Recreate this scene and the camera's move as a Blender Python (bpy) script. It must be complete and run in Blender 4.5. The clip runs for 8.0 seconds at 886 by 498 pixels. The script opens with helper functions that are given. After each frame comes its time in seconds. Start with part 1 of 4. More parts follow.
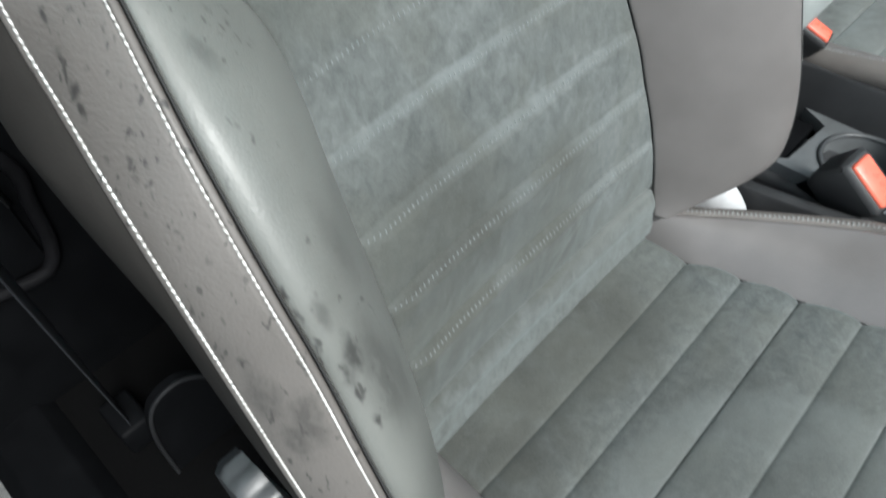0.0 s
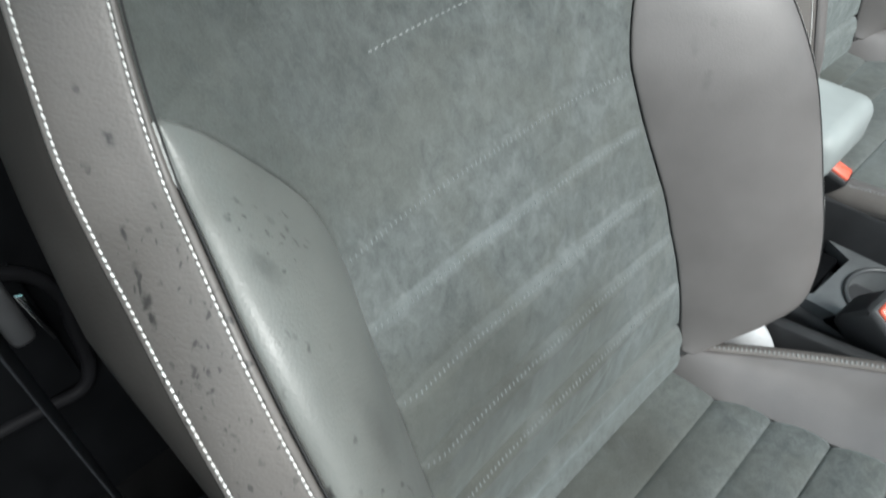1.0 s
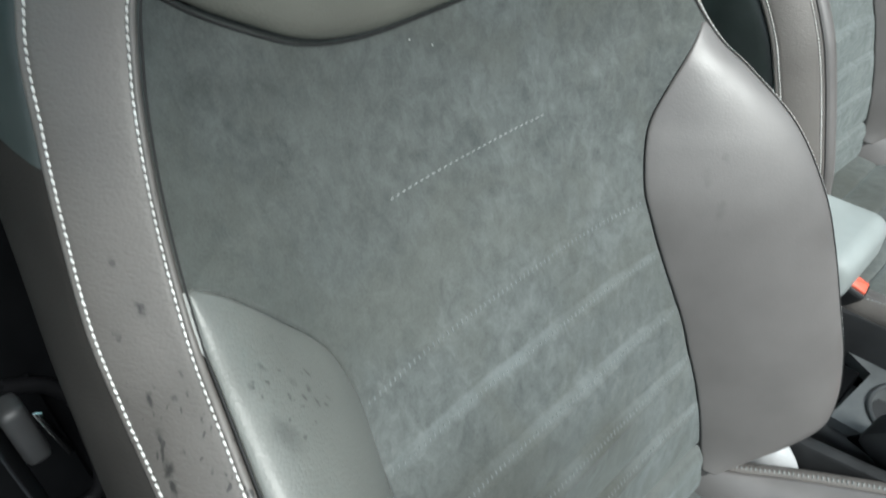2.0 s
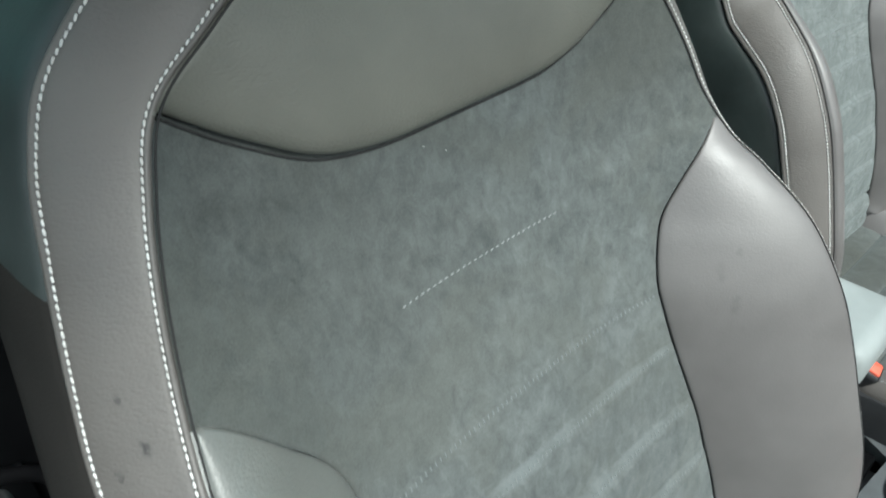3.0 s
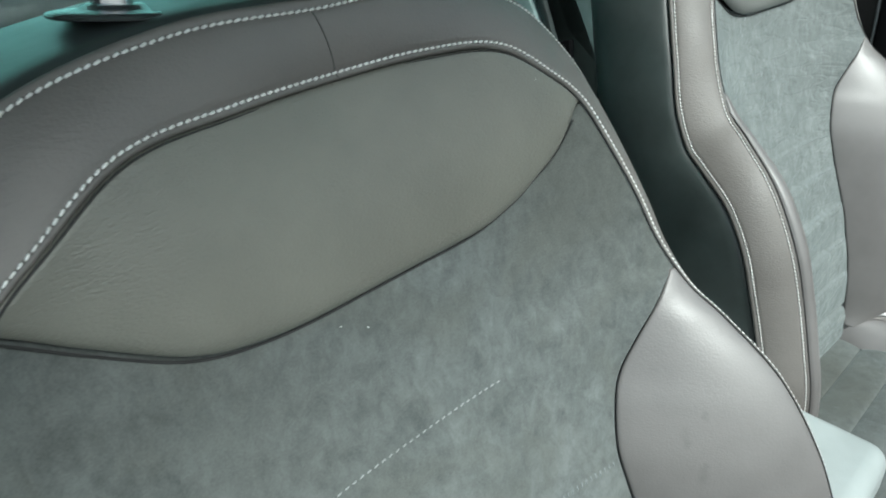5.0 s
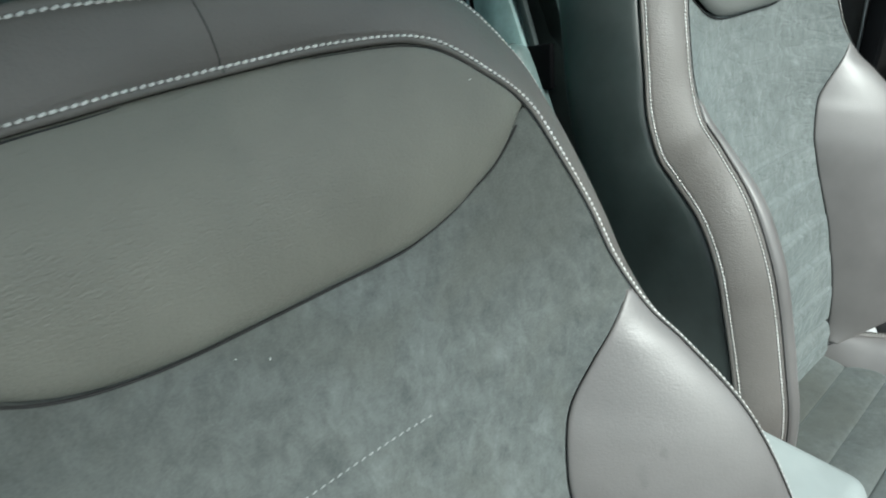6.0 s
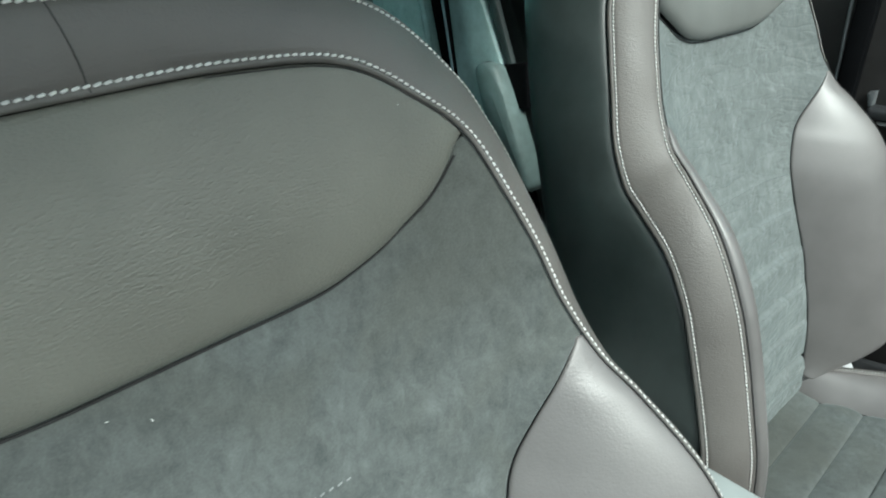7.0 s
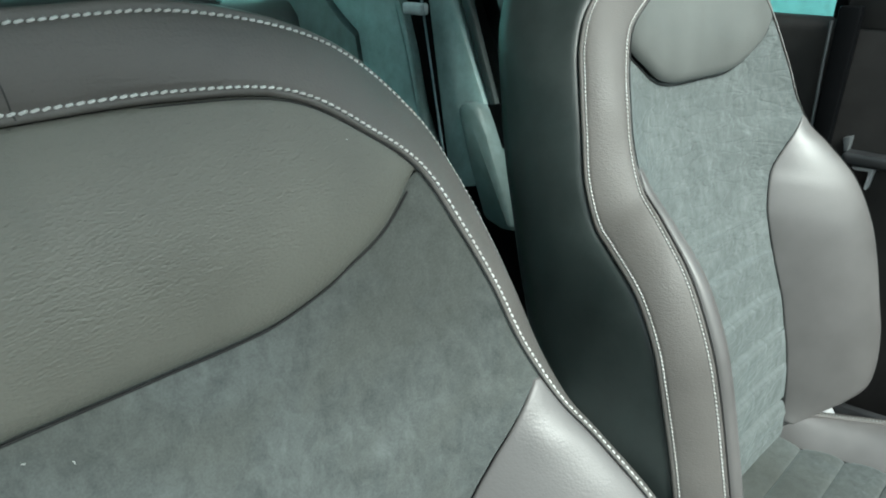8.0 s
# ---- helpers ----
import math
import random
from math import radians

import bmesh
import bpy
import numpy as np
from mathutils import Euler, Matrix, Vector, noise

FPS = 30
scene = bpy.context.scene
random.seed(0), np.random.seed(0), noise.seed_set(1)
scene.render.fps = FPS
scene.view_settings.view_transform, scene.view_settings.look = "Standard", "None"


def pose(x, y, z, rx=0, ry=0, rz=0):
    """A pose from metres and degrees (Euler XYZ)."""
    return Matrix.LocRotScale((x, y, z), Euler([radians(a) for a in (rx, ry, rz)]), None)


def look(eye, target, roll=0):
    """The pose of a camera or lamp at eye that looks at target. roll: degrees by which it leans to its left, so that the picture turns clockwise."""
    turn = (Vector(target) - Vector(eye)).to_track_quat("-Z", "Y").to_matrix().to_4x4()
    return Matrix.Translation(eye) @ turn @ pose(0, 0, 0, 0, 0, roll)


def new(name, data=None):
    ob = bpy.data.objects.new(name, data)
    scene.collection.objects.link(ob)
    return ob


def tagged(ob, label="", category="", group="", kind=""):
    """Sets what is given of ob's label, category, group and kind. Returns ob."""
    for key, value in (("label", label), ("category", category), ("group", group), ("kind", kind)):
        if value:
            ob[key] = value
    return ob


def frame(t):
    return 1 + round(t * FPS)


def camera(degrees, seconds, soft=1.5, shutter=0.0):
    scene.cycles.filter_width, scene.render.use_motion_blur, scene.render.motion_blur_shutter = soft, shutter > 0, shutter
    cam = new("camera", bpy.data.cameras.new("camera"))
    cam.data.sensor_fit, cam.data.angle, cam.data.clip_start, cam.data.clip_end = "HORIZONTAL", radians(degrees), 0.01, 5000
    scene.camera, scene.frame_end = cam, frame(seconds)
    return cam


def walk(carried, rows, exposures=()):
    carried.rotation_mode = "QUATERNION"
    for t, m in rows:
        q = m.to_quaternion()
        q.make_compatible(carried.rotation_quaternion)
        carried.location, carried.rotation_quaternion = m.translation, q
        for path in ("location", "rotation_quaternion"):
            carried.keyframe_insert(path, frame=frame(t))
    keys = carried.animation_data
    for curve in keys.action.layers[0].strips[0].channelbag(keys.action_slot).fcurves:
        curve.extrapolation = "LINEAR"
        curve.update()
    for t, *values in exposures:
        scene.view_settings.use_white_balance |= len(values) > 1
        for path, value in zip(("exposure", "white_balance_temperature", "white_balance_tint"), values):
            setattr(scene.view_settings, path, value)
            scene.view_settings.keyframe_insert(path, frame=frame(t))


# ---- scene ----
cam = camera(65.3, 8.0, 1.9, 0.5)
# seconds, eye, target, roll
PATH = [
    (0, (-0.3120, -0.1737, 0.8077), (-0.0890, 0.0523, 0.4214), -2.92),
    (0.5, (-0.3049, -0.1579, 0.8364), (-0.0717, 0.0892, 0.4696), -3.65),
    (1, (-0.2969, -0.1465, 0.8573), (-0.0530, 0.1167, 0.5091), -3.26),
    (1.5, (-0.2882, -0.1355, 0.8764), (-0.0342, 0.1422, 0.5472), -2.75),
    (2.8, (-0.2707, -0.1097, 0.9133), (0.0035, 0.1960, 0.6280), -3.53),
    (3, (-0.2666, -0.1010, 0.9176), (0.0110, 0.2040, 0.6348), -2.92),
    (3.5, (-0.2537, -0.0926, 0.9324), (0.0322, 0.2174, 0.6639), -3.83),
    (4, (-0.2393, -0.0860, 0.9426), (0.0551, 0.2280, 0.6882), -3.68),
    (4.5, (-0.2182, -0.0800, 0.9455), (0.0852, 0.2374, 0.7064), -2.98),
    (6, (-0.1371, -0.0734, 0.9259), (0.1742, 0.2422, 0.6945), -1.67),
    (6.5, (-0.1045, -0.0683, 0.9235), (0.2111, 0.2448, 0.6947), -0.82),
    (7, (-0.0859, -0.0656, 0.9206), (0.2356, 0.2458, 0.6977), 0.19),
    (7.5, (-0.0700, -0.0704, 0.9173), (0.2591, 0.2437, 0.7100), 0.88),
    (8, (-0.0666, -0.0756, 0.9173), (0.2670, 0.2400, 0.7195), 1.26),
]
walk(cam, [(t, look(eye, target, roll)) for t, eye, target, roll in PATH], [(0, 0.30, 6150, 6), (1.5, 0.10, 6100, 4), (3.5, 0.25, 6060, 0), (4.5, 0.32, 6030, -1), (6.5, 0.20, 6030, -3), (8, 0.18, 6020, -5)])
# ---- end of path ----

# ---- world, sun, exposure ----
world = bpy.data.worlds.new("overcast_sky")
scene.world = world
world.use_nodes = True
wn, wl = world.node_tree.nodes, world.node_tree.links
sky = wn.new("ShaderNodeTexSky")
sky.sky_type, sky.sun_disc = "NISHITA", False
sky.sun_elevation, sky.sun_rotation = radians(47.4), radians(189.1)
sky.air_density, sky.dust_density = 1.0, 4.0
cloud = wn.new("ShaderNodeMix")
cloud.data_type = "RGBA"
cloud.inputs["Factor"].default_value = 0.6
cloud.inputs["B"].default_value = (7.0, 7.6, 7.8, 1)
wl.new(sky.outputs["Color"], cloud.inputs["A"])
wl.new(cloud.outputs["Result"], wn["Background"].inputs["Color"])
wn["Background"].inputs["Strength"].default_value = 0.15
sun_data = bpy.data.lights.new("sun", "SUN")
sun_data.energy, sun_data.angle, sun_data.color = 3.5, radians(24), (1.0, 0.97, 0.93)
sun = new("sun", sun_data)
sun.matrix_world = look((-0.8, -5, 6.0), (0, 0, 0.5))


# ---- materials ----
class Nodes:
    """Short hand for a node material."""

    def __init__(self, name, rough=0.5, metal=0.0, spec=0.5):
        self.mat = bpy.data.materials.new(name)
        self.mat.use_nodes = True
        self.n, self.l = self.mat.node_tree.nodes, self.mat.node_tree.links
        self.bsdf = self.n["Principled BSDF"]
        self.bsdf.inputs["Roughness"].default_value = rough
        self.bsdf.inputs["Metallic"].default_value = metal
        self.bsdf.inputs["Specular IOR Level"].default_value = spec
        self.co = self.n.new("ShaderNodeTexCoord").outputs["Object"]

    def scaled(self, sx, sy, sz, co=None):
        m = self.n.new("ShaderNodeMapping")
        m.inputs["Scale"].default_value = (sx, sy, sz)
        self.l.new(co or self.co, m.inputs["Vector"])
        return m.outputs["Vector"]

    def noise(self, scale, detail=3.0, rough=0.55, co=None, distortion=0.0):
        t = self.n.new("ShaderNodeTexNoise")
        t.inputs["Scale"].default_value, t.inputs["Detail"].default_value = scale, detail
        t.inputs["Roughness"].default_value, t.inputs["Distortion"].default_value = rough, distortion
        self.l.new(co or self.co, t.inputs["Vector"])
        return t.outputs["Fac"]

    def voronoi(self, scale, co=None, feature="F1"):
        t = self.n.new("ShaderNodeTexVoronoi")
        t.feature = feature
        t.inputs["Scale"].default_value = scale
        self.l.new(co or self.co, t.inputs["Vector"])
        return t.outputs["Distance"]

    def ramp(self, fac, stops):
        r = self.n.new("ShaderNodeValToRGB")
        while len(r.color_ramp.elements) < len(stops):
            r.color_ramp.elements.new(0.5)
        for e, (p, c) in zip(r.color_ramp.elements, stops):
            e.position, e.color = p, (*c, 1) if len(c) == 3 else c
        self.l.new(fac, r.inputs["Fac"])
        return r.outputs["Color"]

    def math(self, op, a, b=0.0, clamp=False):
        m = self.n.new("ShaderNodeMath")
        m.operation, m.use_clamp = op, clamp
        for i, v in enumerate((a, b)):
            if isinstance(v, (int, float)):
                m.inputs[i].default_value = v
            else:
                self.l.new(v, m.inputs[i])
        return m.outputs["Value"]

    def span(self, value, a, b, c=0.0, d=1.0):
        m = self.n.new("ShaderNodeMapRange")
        m.interpolation_type = "SMOOTHSTEP"
        for k, v in zip(("From Min", "From Max", "To Min", "To Max"), (a, b, c, d)):
            m.inputs[k].default_value = v
        self.l.new(value, m.inputs["Value"])
        return m.outputs["Result"]

    def mix(self, fac, a, b, how="MIX"):
        m = self.n.new("ShaderNodeMix")
        m.data_type, m.blend_type = "RGBA", how
        for key, v in (("Factor", fac), ("A", a), ("B", b)):
            s = m.inputs[key]
            if isinstance(v, (int, float)):
                s.default_value = v
            elif isinstance(v, tuple):
                s.default_value = (*v, 1)
            else:
                self.l.new(v, s)
        return m.outputs["Result"]

    def colour(self, c):
        if isinstance(c, tuple):
            self.bsdf.inputs["Base Color"].default_value = (*c, 1)
        else:
            self.l.new(c, self.bsdf.inputs["Base Color"])

    def bump(self, height, strength, distance, normal=None):
        b = self.n.new("ShaderNodeBump")
        b.inputs["Strength"].default_value, b.inputs["Distance"].default_value = strength, distance
        self.l.new(height, b.inputs["Height"])
        if normal:
            self.l.new(normal, b.inputs["Normal"])
        self.l.new(b.outputs["Normal"], self.bsdf.inputs["Normal"])
        return b.outputs["Normal"]


def suede_material(name, soiled_shaded):
    k = Nodes(name, rough=0.95, spec=0.15)
    streaks = k.noise(1.0, 6, 0.68, k.scaled(95, 95, 62), 0.6)
    patches = k.math("ADD", k.math("MULTIPLY", k.noise(38.0, 6, 0.75, None, 0.2), 0.6), k.math("MULTIPLY", k.noise(6.0, 2, 0.5), 0.4))
    nap = k.math("ADD", k.math("MULTIPLY", streaks, 0.45), k.math("MULTIPLY", patches, 0.55))
    # the second ramp is a paler copy holding the far backrest's stronger light
    base = k.ramp(nap, [(0.39, (0.067, 0.074, 0.072)), (0.5, (0.106, 0.115, 0.112)), (0.61, (0.151, 0.163, 0.159))] if soiled_shaded else [(0.36, (0.105, 0.116, 0.113)), (0.5, (0.150, 0.165, 0.161)), (0.62, (0.215, 0.234, 0.229))])
    # pale broken strokes below the sewn pleats paint the light their ridges catch
    sep = k.n.new("ShaderNodeSeparateXYZ")
    k.l.new(k.co, sep.inputs["Vector"])
    ridge_amount = None
    for zl in (0.316, 0.376, 0.430, 0.481, 0.532):
        d = k.math("SUBTRACT", zl - 0.0005, sep.outputs["Z"])
        m = k.math("MULTIPLY", k.span(d, -0.001, 0.001), k.span(d, 0.0025, 0.007, 1.0, 0.0))
        ridge_amount = m if ridge_amount is None else k.math("MAXIMUM", ridge_amount, m)
    ridge_amount = k.math("MULTIPLY", ridge_amount, k.span(k.noise(1.0, 3, 0.6, k.scaled(14, 14, 60)), 0.35, 0.65, 0.2, 0.65))
    base = k.mix(ridge_amount, base, (0.185, 0.205, 0.205))
    if soiled_shaded:
        # flattened, slightly dirty nap where people sit, with bolster and crease shade painted in
        soil_shade = None
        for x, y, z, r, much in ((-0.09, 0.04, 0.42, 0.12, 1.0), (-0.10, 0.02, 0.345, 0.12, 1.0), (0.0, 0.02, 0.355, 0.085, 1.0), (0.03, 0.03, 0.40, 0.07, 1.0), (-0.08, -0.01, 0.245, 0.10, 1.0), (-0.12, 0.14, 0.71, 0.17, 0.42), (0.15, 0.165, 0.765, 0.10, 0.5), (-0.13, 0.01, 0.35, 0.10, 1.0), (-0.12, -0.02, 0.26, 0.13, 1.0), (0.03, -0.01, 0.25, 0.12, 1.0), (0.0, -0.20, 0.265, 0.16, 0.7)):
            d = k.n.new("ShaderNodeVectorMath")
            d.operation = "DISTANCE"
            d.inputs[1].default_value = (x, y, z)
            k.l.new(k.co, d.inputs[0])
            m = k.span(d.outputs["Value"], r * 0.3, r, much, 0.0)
            soil_shade = m if soil_shade is None else k.math("MAXIMUM", soil_shade, m)
        soil_shade = k.math("MULTIPLY", soil_shade, k.span(k.noise(24, 4, 0.65, None, 0.6), 0.34, 0.62, 0.58, 0.96))
        base = k.mix(soil_shade, base, (0.054, 0.055, 0.048))
        base = k.mix(k.span(k.noise(9, 4, 0.65, None, 0.5), 0.42, 0.62, 0.0, 0.42), base, (0.098, 0.101, 0.088))
        # nap brushed pale in an arc on the cushion
        arc = k.n.new("ShaderNodeVectorMath")
        arc.operation = "DISTANCE"
        arc.inputs[1].default_value = (-0.03, -0.235, 0.265)
        ruffle = k.n.new("ShaderNodeVectorMath")
        ruffle.operation = "MULTIPLY_ADD"
        ruffled = k.n.new("ShaderNodeTexNoise")
        ruffled.inputs["Scale"].default_value, ruffled.inputs["Detail"].default_value = 70, 3
        k.l.new(k.co, ruffled.inputs["Vector"])
        ruffle.inputs[1].default_value = (0.03, 0.03, 0.0)
        k.l.new(ruffled.outputs["Color"], ruffle.inputs[0])
        k.l.new(k.co, ruffle.inputs[2])
        k.l.new(ruffle.outputs["Vector"], arc.inputs[0])
        brushed = k.math("MULTIPLY", k.span(arc.outputs["Value"], 0.05, 0.130, 0.1, 0.38), k.span(arc.outputs["Value"], 0.128, 0.150, 1.0, 0.0))
        brushed = k.math("MULTIPLY", brushed, k.span(sep.outputs["Z"], 0.285, 0.295, 1.0, 0.0))
        base = k.mix(brushed, base, (0.165, 0.180, 0.176))
        # pale strip above the cushion: light on the rolled lower edge, put into the colour
        strip = k.math("MULTIPLY", k.span(sep.outputs["Z"], 0.258, 0.268), k.span(sep.outputs["Z"], 0.300, 0.316, 1.0, 0.0))
        strip = k.math("MULTIPLY", strip, k.span(sep.outputs["Y"], -0.030, -0.018))
        base = k.mix(k.math("MULTIPLY", strip, k.span(streaks, 0.35, 0.65, 0.25, 0.75)), base, (0.150, 0.165, 0.162))
    fuzz = k.noise(900, 2, 0.7)
    k.colour(k.mix(0.09, base, k.ramp(fuzz, [(0.3, (0.06, 0.07, 0.07)), (0.7, (0.36, 0.38, 0.38))])))
    k.bsdf.inputs["Sheen Weight"].default_value = 0.35
    k.bsdf.inputs["Sheen Roughness"].default_value = 0.45
    k.bsdf.inputs["Sheen Tint"].default_value = (0.85, 0.97, 0.97, 1)
    folds = k.noise(1.0, 2, 0.5, k.scaled(30, 30, 22), 0.6)
    n0 = k.bump(folds, 0.35, 0.006)
    if not soiled_shaded:
        # the paler copy is drawn into short cross creases
        creases = k.math("ABSOLUTE", k.math("SUBTRACT", k.noise(1.0, 2, 0.5, k.scaled(16, 16, 62), 0.5), 0.5))
        n0 = k.bump(k.span(creases, 0.0, 0.08), 0.3, 0.003, n0)
    n1 = k.bump(nap, 0.22, 0.003, n0)
    k.bump(fuzz, 0.2, 0.0004, n1)
    return k.mat


def leather_material(name, base, spots=(), zones=(), wrinkle=0.35, rough=0.40, lines=(240, 240, 600), grain=1.0, cells=(600, 600, 760), spec=0.55):
    """Grained leather; spots: places and radii of dark marks, dirt and some painted shade, in the seat's own metres."""
    k = Nodes(name, rough=rough, spec=spec)
    tone = k.noise(14, 3, 0.6)
    lo, hi = tuple(c * 0.88 for c in base), tuple(min(1, c * 1.12) for c in base)
    colour = k.ramp(tone, [(0.3, lo), (0.7, hi)])
    pores = k.voronoi(1.0, k.scaled(*cells))
    folds = k.noise(1.0, 2, 0.5, k.scaled(*lines), 0.6)
    colour = k.mix(k.span(pores, 0.0, 0.25, 0.2, 0.0), colour, tuple(c * 0.6 for c in base))
    rough_map = k.span(tone, 0.3, 0.7, rough - 0.05, rough + 0.08)
    if spots:
        shake = k.n.new("ShaderNodeTexNoise")
        shake.inputs["Scale"].default_value, shake.inputs["Detail"].default_value = 130, 3
        k.l.new(k.co, shake.inputs["Vector"])
        off = k.n.new("ShaderNodeVectorMath")
        off.operation = "MULTIPLY_ADD"
        off.inputs[1].default_value, off.inputs[2].default_value = (0.008, 0.008, 0.014), (-0.004, -0.004, -0.007)
        k.l.new(shake.outputs["Color"], off.inputs[0])
        moved = k.n.new("ShaderNodeVectorMath")
        k.l.new(k.co, moved.inputs[0])
        k.l.new(off.outputs["Vector"], moved.inputs[1])
        total = None
        for x, y, z, r, dark in spots:
            sub = k.n.new("ShaderNodeVectorMath")
            sub.operation = "SUBTRACT"
            sub.inputs[1].default_value = (x, y, z)
            k.l.new(moved.outputs["Vector"], sub.inputs[0])
            length = k.n.new("ShaderNodeVectorMath")
            length.operation = "LENGTH"
            k.l.new(k.scaled(1.75, 1.15, 0.62, sub.outputs["Vector"]), length.inputs[0])
            m = k.span(length.outputs["Value"], r * 0.2, r * (0.66 if r < 0.009 else 0.9), min(1.0, dark * 1.1), 0.0)
            total = m if total is None else k.math("MAXIMUM", total, m)
        total = k.math("MULTIPLY", total, k.span(k.noise(1.0, 3, 0.6, k.scaled(120, 120, 50)), 0.36, 0.50, 0.5, 1.0))
        # small streaks strewn round the large marks
        streak = k.span(k.noise(1.0, 2, 0.5, k.scaled(210, 210, 75)), 0.63, 0.70)
        zone = None
        for x, y, z, r in zones:
            sub = k.n.new("ShaderNodeVectorMath")
            sub.operation = "DISTANCE"
            sub.inputs[1].default_value = (x, y, z)
            k.l.new(k.co, sub.inputs[0])
            m = k.span(sub.outputs["Value"], r * 0.5, r, 0.8, 0.0)
            zone = m if zone is None else k.math("MAXIMUM", zone, m)
        if zone:
            total = k.math("MAXIMUM", total, k.math("MULTIPLY", streak, zone))
        colour = k.mix(total, colour, (0.032, 0.031, 0.030))
    k.colour(colour)
    k.l.new(rough_map, k.bsdf.inputs["Roughness"])
    n1 = k.bump(folds, 0.7, 0.0006 * wrinkle)
    k.bump(k.math("SUBTRACT", 1.0, pores), 0.4, 0.00022 * grain, n1)
    return k.mat


def plastic_material(name, base, rough=0.5, grain=600, strength=0.15, spec=0.5):
    k = Nodes(name, rough=rough, spec=spec)
    dust = k.noise(25, 4, 0.65)
    k.colour(k.ramp(dust, [(0.3, tuple(c * 0.8 for c in base)), (0.7, tuple(min(1, c * 1.2) for c in base))]))
    k.bump(k.noise(grain, 2), strength, 0.0005)
    k.l.new(k.span(dust, 0.3, 0.7, rough - 0.06, rough + 0.08), k.bsdf.inputs["Roughness"])
    return k.mat


def carpet_material(name, base):
    k = Nodes(name, rough=1.0, spec=0.03)
    k.colour(k.ramp(k.noise(400, 3, 0.7), [(0.3, tuple(c * 0.5 for c in base)), (0.7, tuple(c * 1.5 for c in base))]))
    k.bump(k.noise(700, 2), 0.6, 0.003)
    return k.mat


GREY = (0.160, 0.150, 0.146)
DIRT_HIGH = [
    (-0.2317, 0.1371, 0.7147, 0.0051, 0.55), (-0.2315, 0.1226, 0.6960, 0.0061, 0.80), (-0.2442, 0.1284, 0.6853, 0.0039, 0.55),
    (-0.2452, 0.1067, 0.6637, 0.0061, 0.90), (-0.2322, 0.0995, 0.6732, 0.0037, 0.50), (-0.2386, 0.0970, 0.6661, 0.0039, 0.50),
    (-0.2495, 0.0970, 0.6538, 0.0056, 0.35), (-0.2463, 0.0829, 0.6513, 0.0037, 0.60), (-0.2540, 0.0860, 0.6426, 0.0078, 0.80),
    (-0.2565, 0.0803, 0.6365, 0.0066, 0.80), (-0.2431, 0.0672, 0.6468, 0.0032, 0.50), (-0.2608, 0.0650, 0.6232, 0.0044, 0.60),
    (-0.2561, 0.0544, 0.6249, 0.0037, 0.70), (-0.2574, 0.0502, 0.6203, 0.0044, 0.70), (-0.2517, 0.0477, 0.6263, 0.0053, 0.80),
    (-0.2562, 0.0430, 0.6163, 0.0037, 0.60), (-0.2579, 0.0310, 0.6011, 0.0039, 0.50), (-0.2628, 0.0452, 0.6061, 0.0034, 0.40),
]
DIRT_LOW = [
    (-0.2540, 0.0192, 0.5926, 0.0046, 0.45), (-0.2627, 0.0117, 0.5636, 0.0044, 0.40), (-0.2657, -0.0041, 0.5205, 0.0188, 0.50),
    (-0.2562, -0.0217, 0.5068, 0.0200, 0.52), (-0.2647, -0.0189, 0.4908, 0.0149, 0.55), (-0.2605, 0.0312, 0.5961, 0.0031, 0.50),
]
MARKS_HIGH = [
    (-0.2028, 0.0846, 0.6661, 0.0044, 0.50), (-0.2126, 0.0777, 0.6671, 0.0037, 0.45), (-0.1928, 0.0806, 0.6516, 0.0068, 0.30),
    (-0.1863, 0.0796, 0.6422, 0.0053, 0.60), (-0.2193, 0.0352, 0.6341, 0.0043, 0.60), (-0.2344, 0.0216, 0.6191, 0.0031, 0.40),
    (-0.2189, 0.0009, 0.5860, 0.0034, 0.50),
]
MARKS_SHADE_LOW = [
    # the first three are broad: grime that also carries the lower bolster's shade
    (-0.2150, -0.0250, 0.5000, 0.0420, 0.46), (-0.2050, -0.0150, 0.4700, 0.0380, 0.42), (-0.2050, 0.0100, 0.5600, 0.0300, 0.28),
    (-0.2108, 0.0584, 0.6498, 0.0140, 0.35), (-0.1863, 0.0744, 0.6375, 0.0051, 0.60), (-0.2175, 0.0336, 0.6314, 0.0036, 0.40),
    (-0.2156, 0.0292, 0.6252, 0.0046, 0.60), (-0.2042, 0.0300, 0.6134, 0.0032, 0.35), (-0.2390, -0.0051, 0.5756, 0.0058, 0.80),
    (-0.2429, -0.0050, 0.5692, 0.0048, 0.80), (-0.2389, -0.0111, 0.5644, 0.0053, 0.60), (-0.2312, -0.0161, 0.5607, 0.0101, 0.45),
    (-0.2388, -0.0181, 0.5486, 0.0059, 0.75), (-0.2459, -0.0177, 0.5373, 0.0039, 0.70), (-0.2264, -0.0260, 0.5342, 0.0144, 0.75),
    (-0.2337, -0.0295, 0.5272, 0.0100, 0.80), (-0.2338, -0.0339, 0.5162, 0.0076, 0.85), (-0.2319, -0.0413, 0.4964, 0.0080, 0.85),
    (-0.2419, -0.0282, 0.5028, 0.0078, 0.75), (-0.2414, -0.0251, 0.5243, 0.0041, 0.60),
]
FAINT = [
    (0.1819, 0.0589, 0.6152, 0.0086, 0.24), (0.1702, 0.0647, 0.5988, 0.0090, 0.18), (0.1717, 0.0488, 0.5745, 0.0100, 0.22),
    (0.1730, 0.0397, 0.5543, 0.0082, 0.14),
]
suede = suede_material("grey_suede", True)
suede_bright = suede_material("brightened_grey_suede", False)
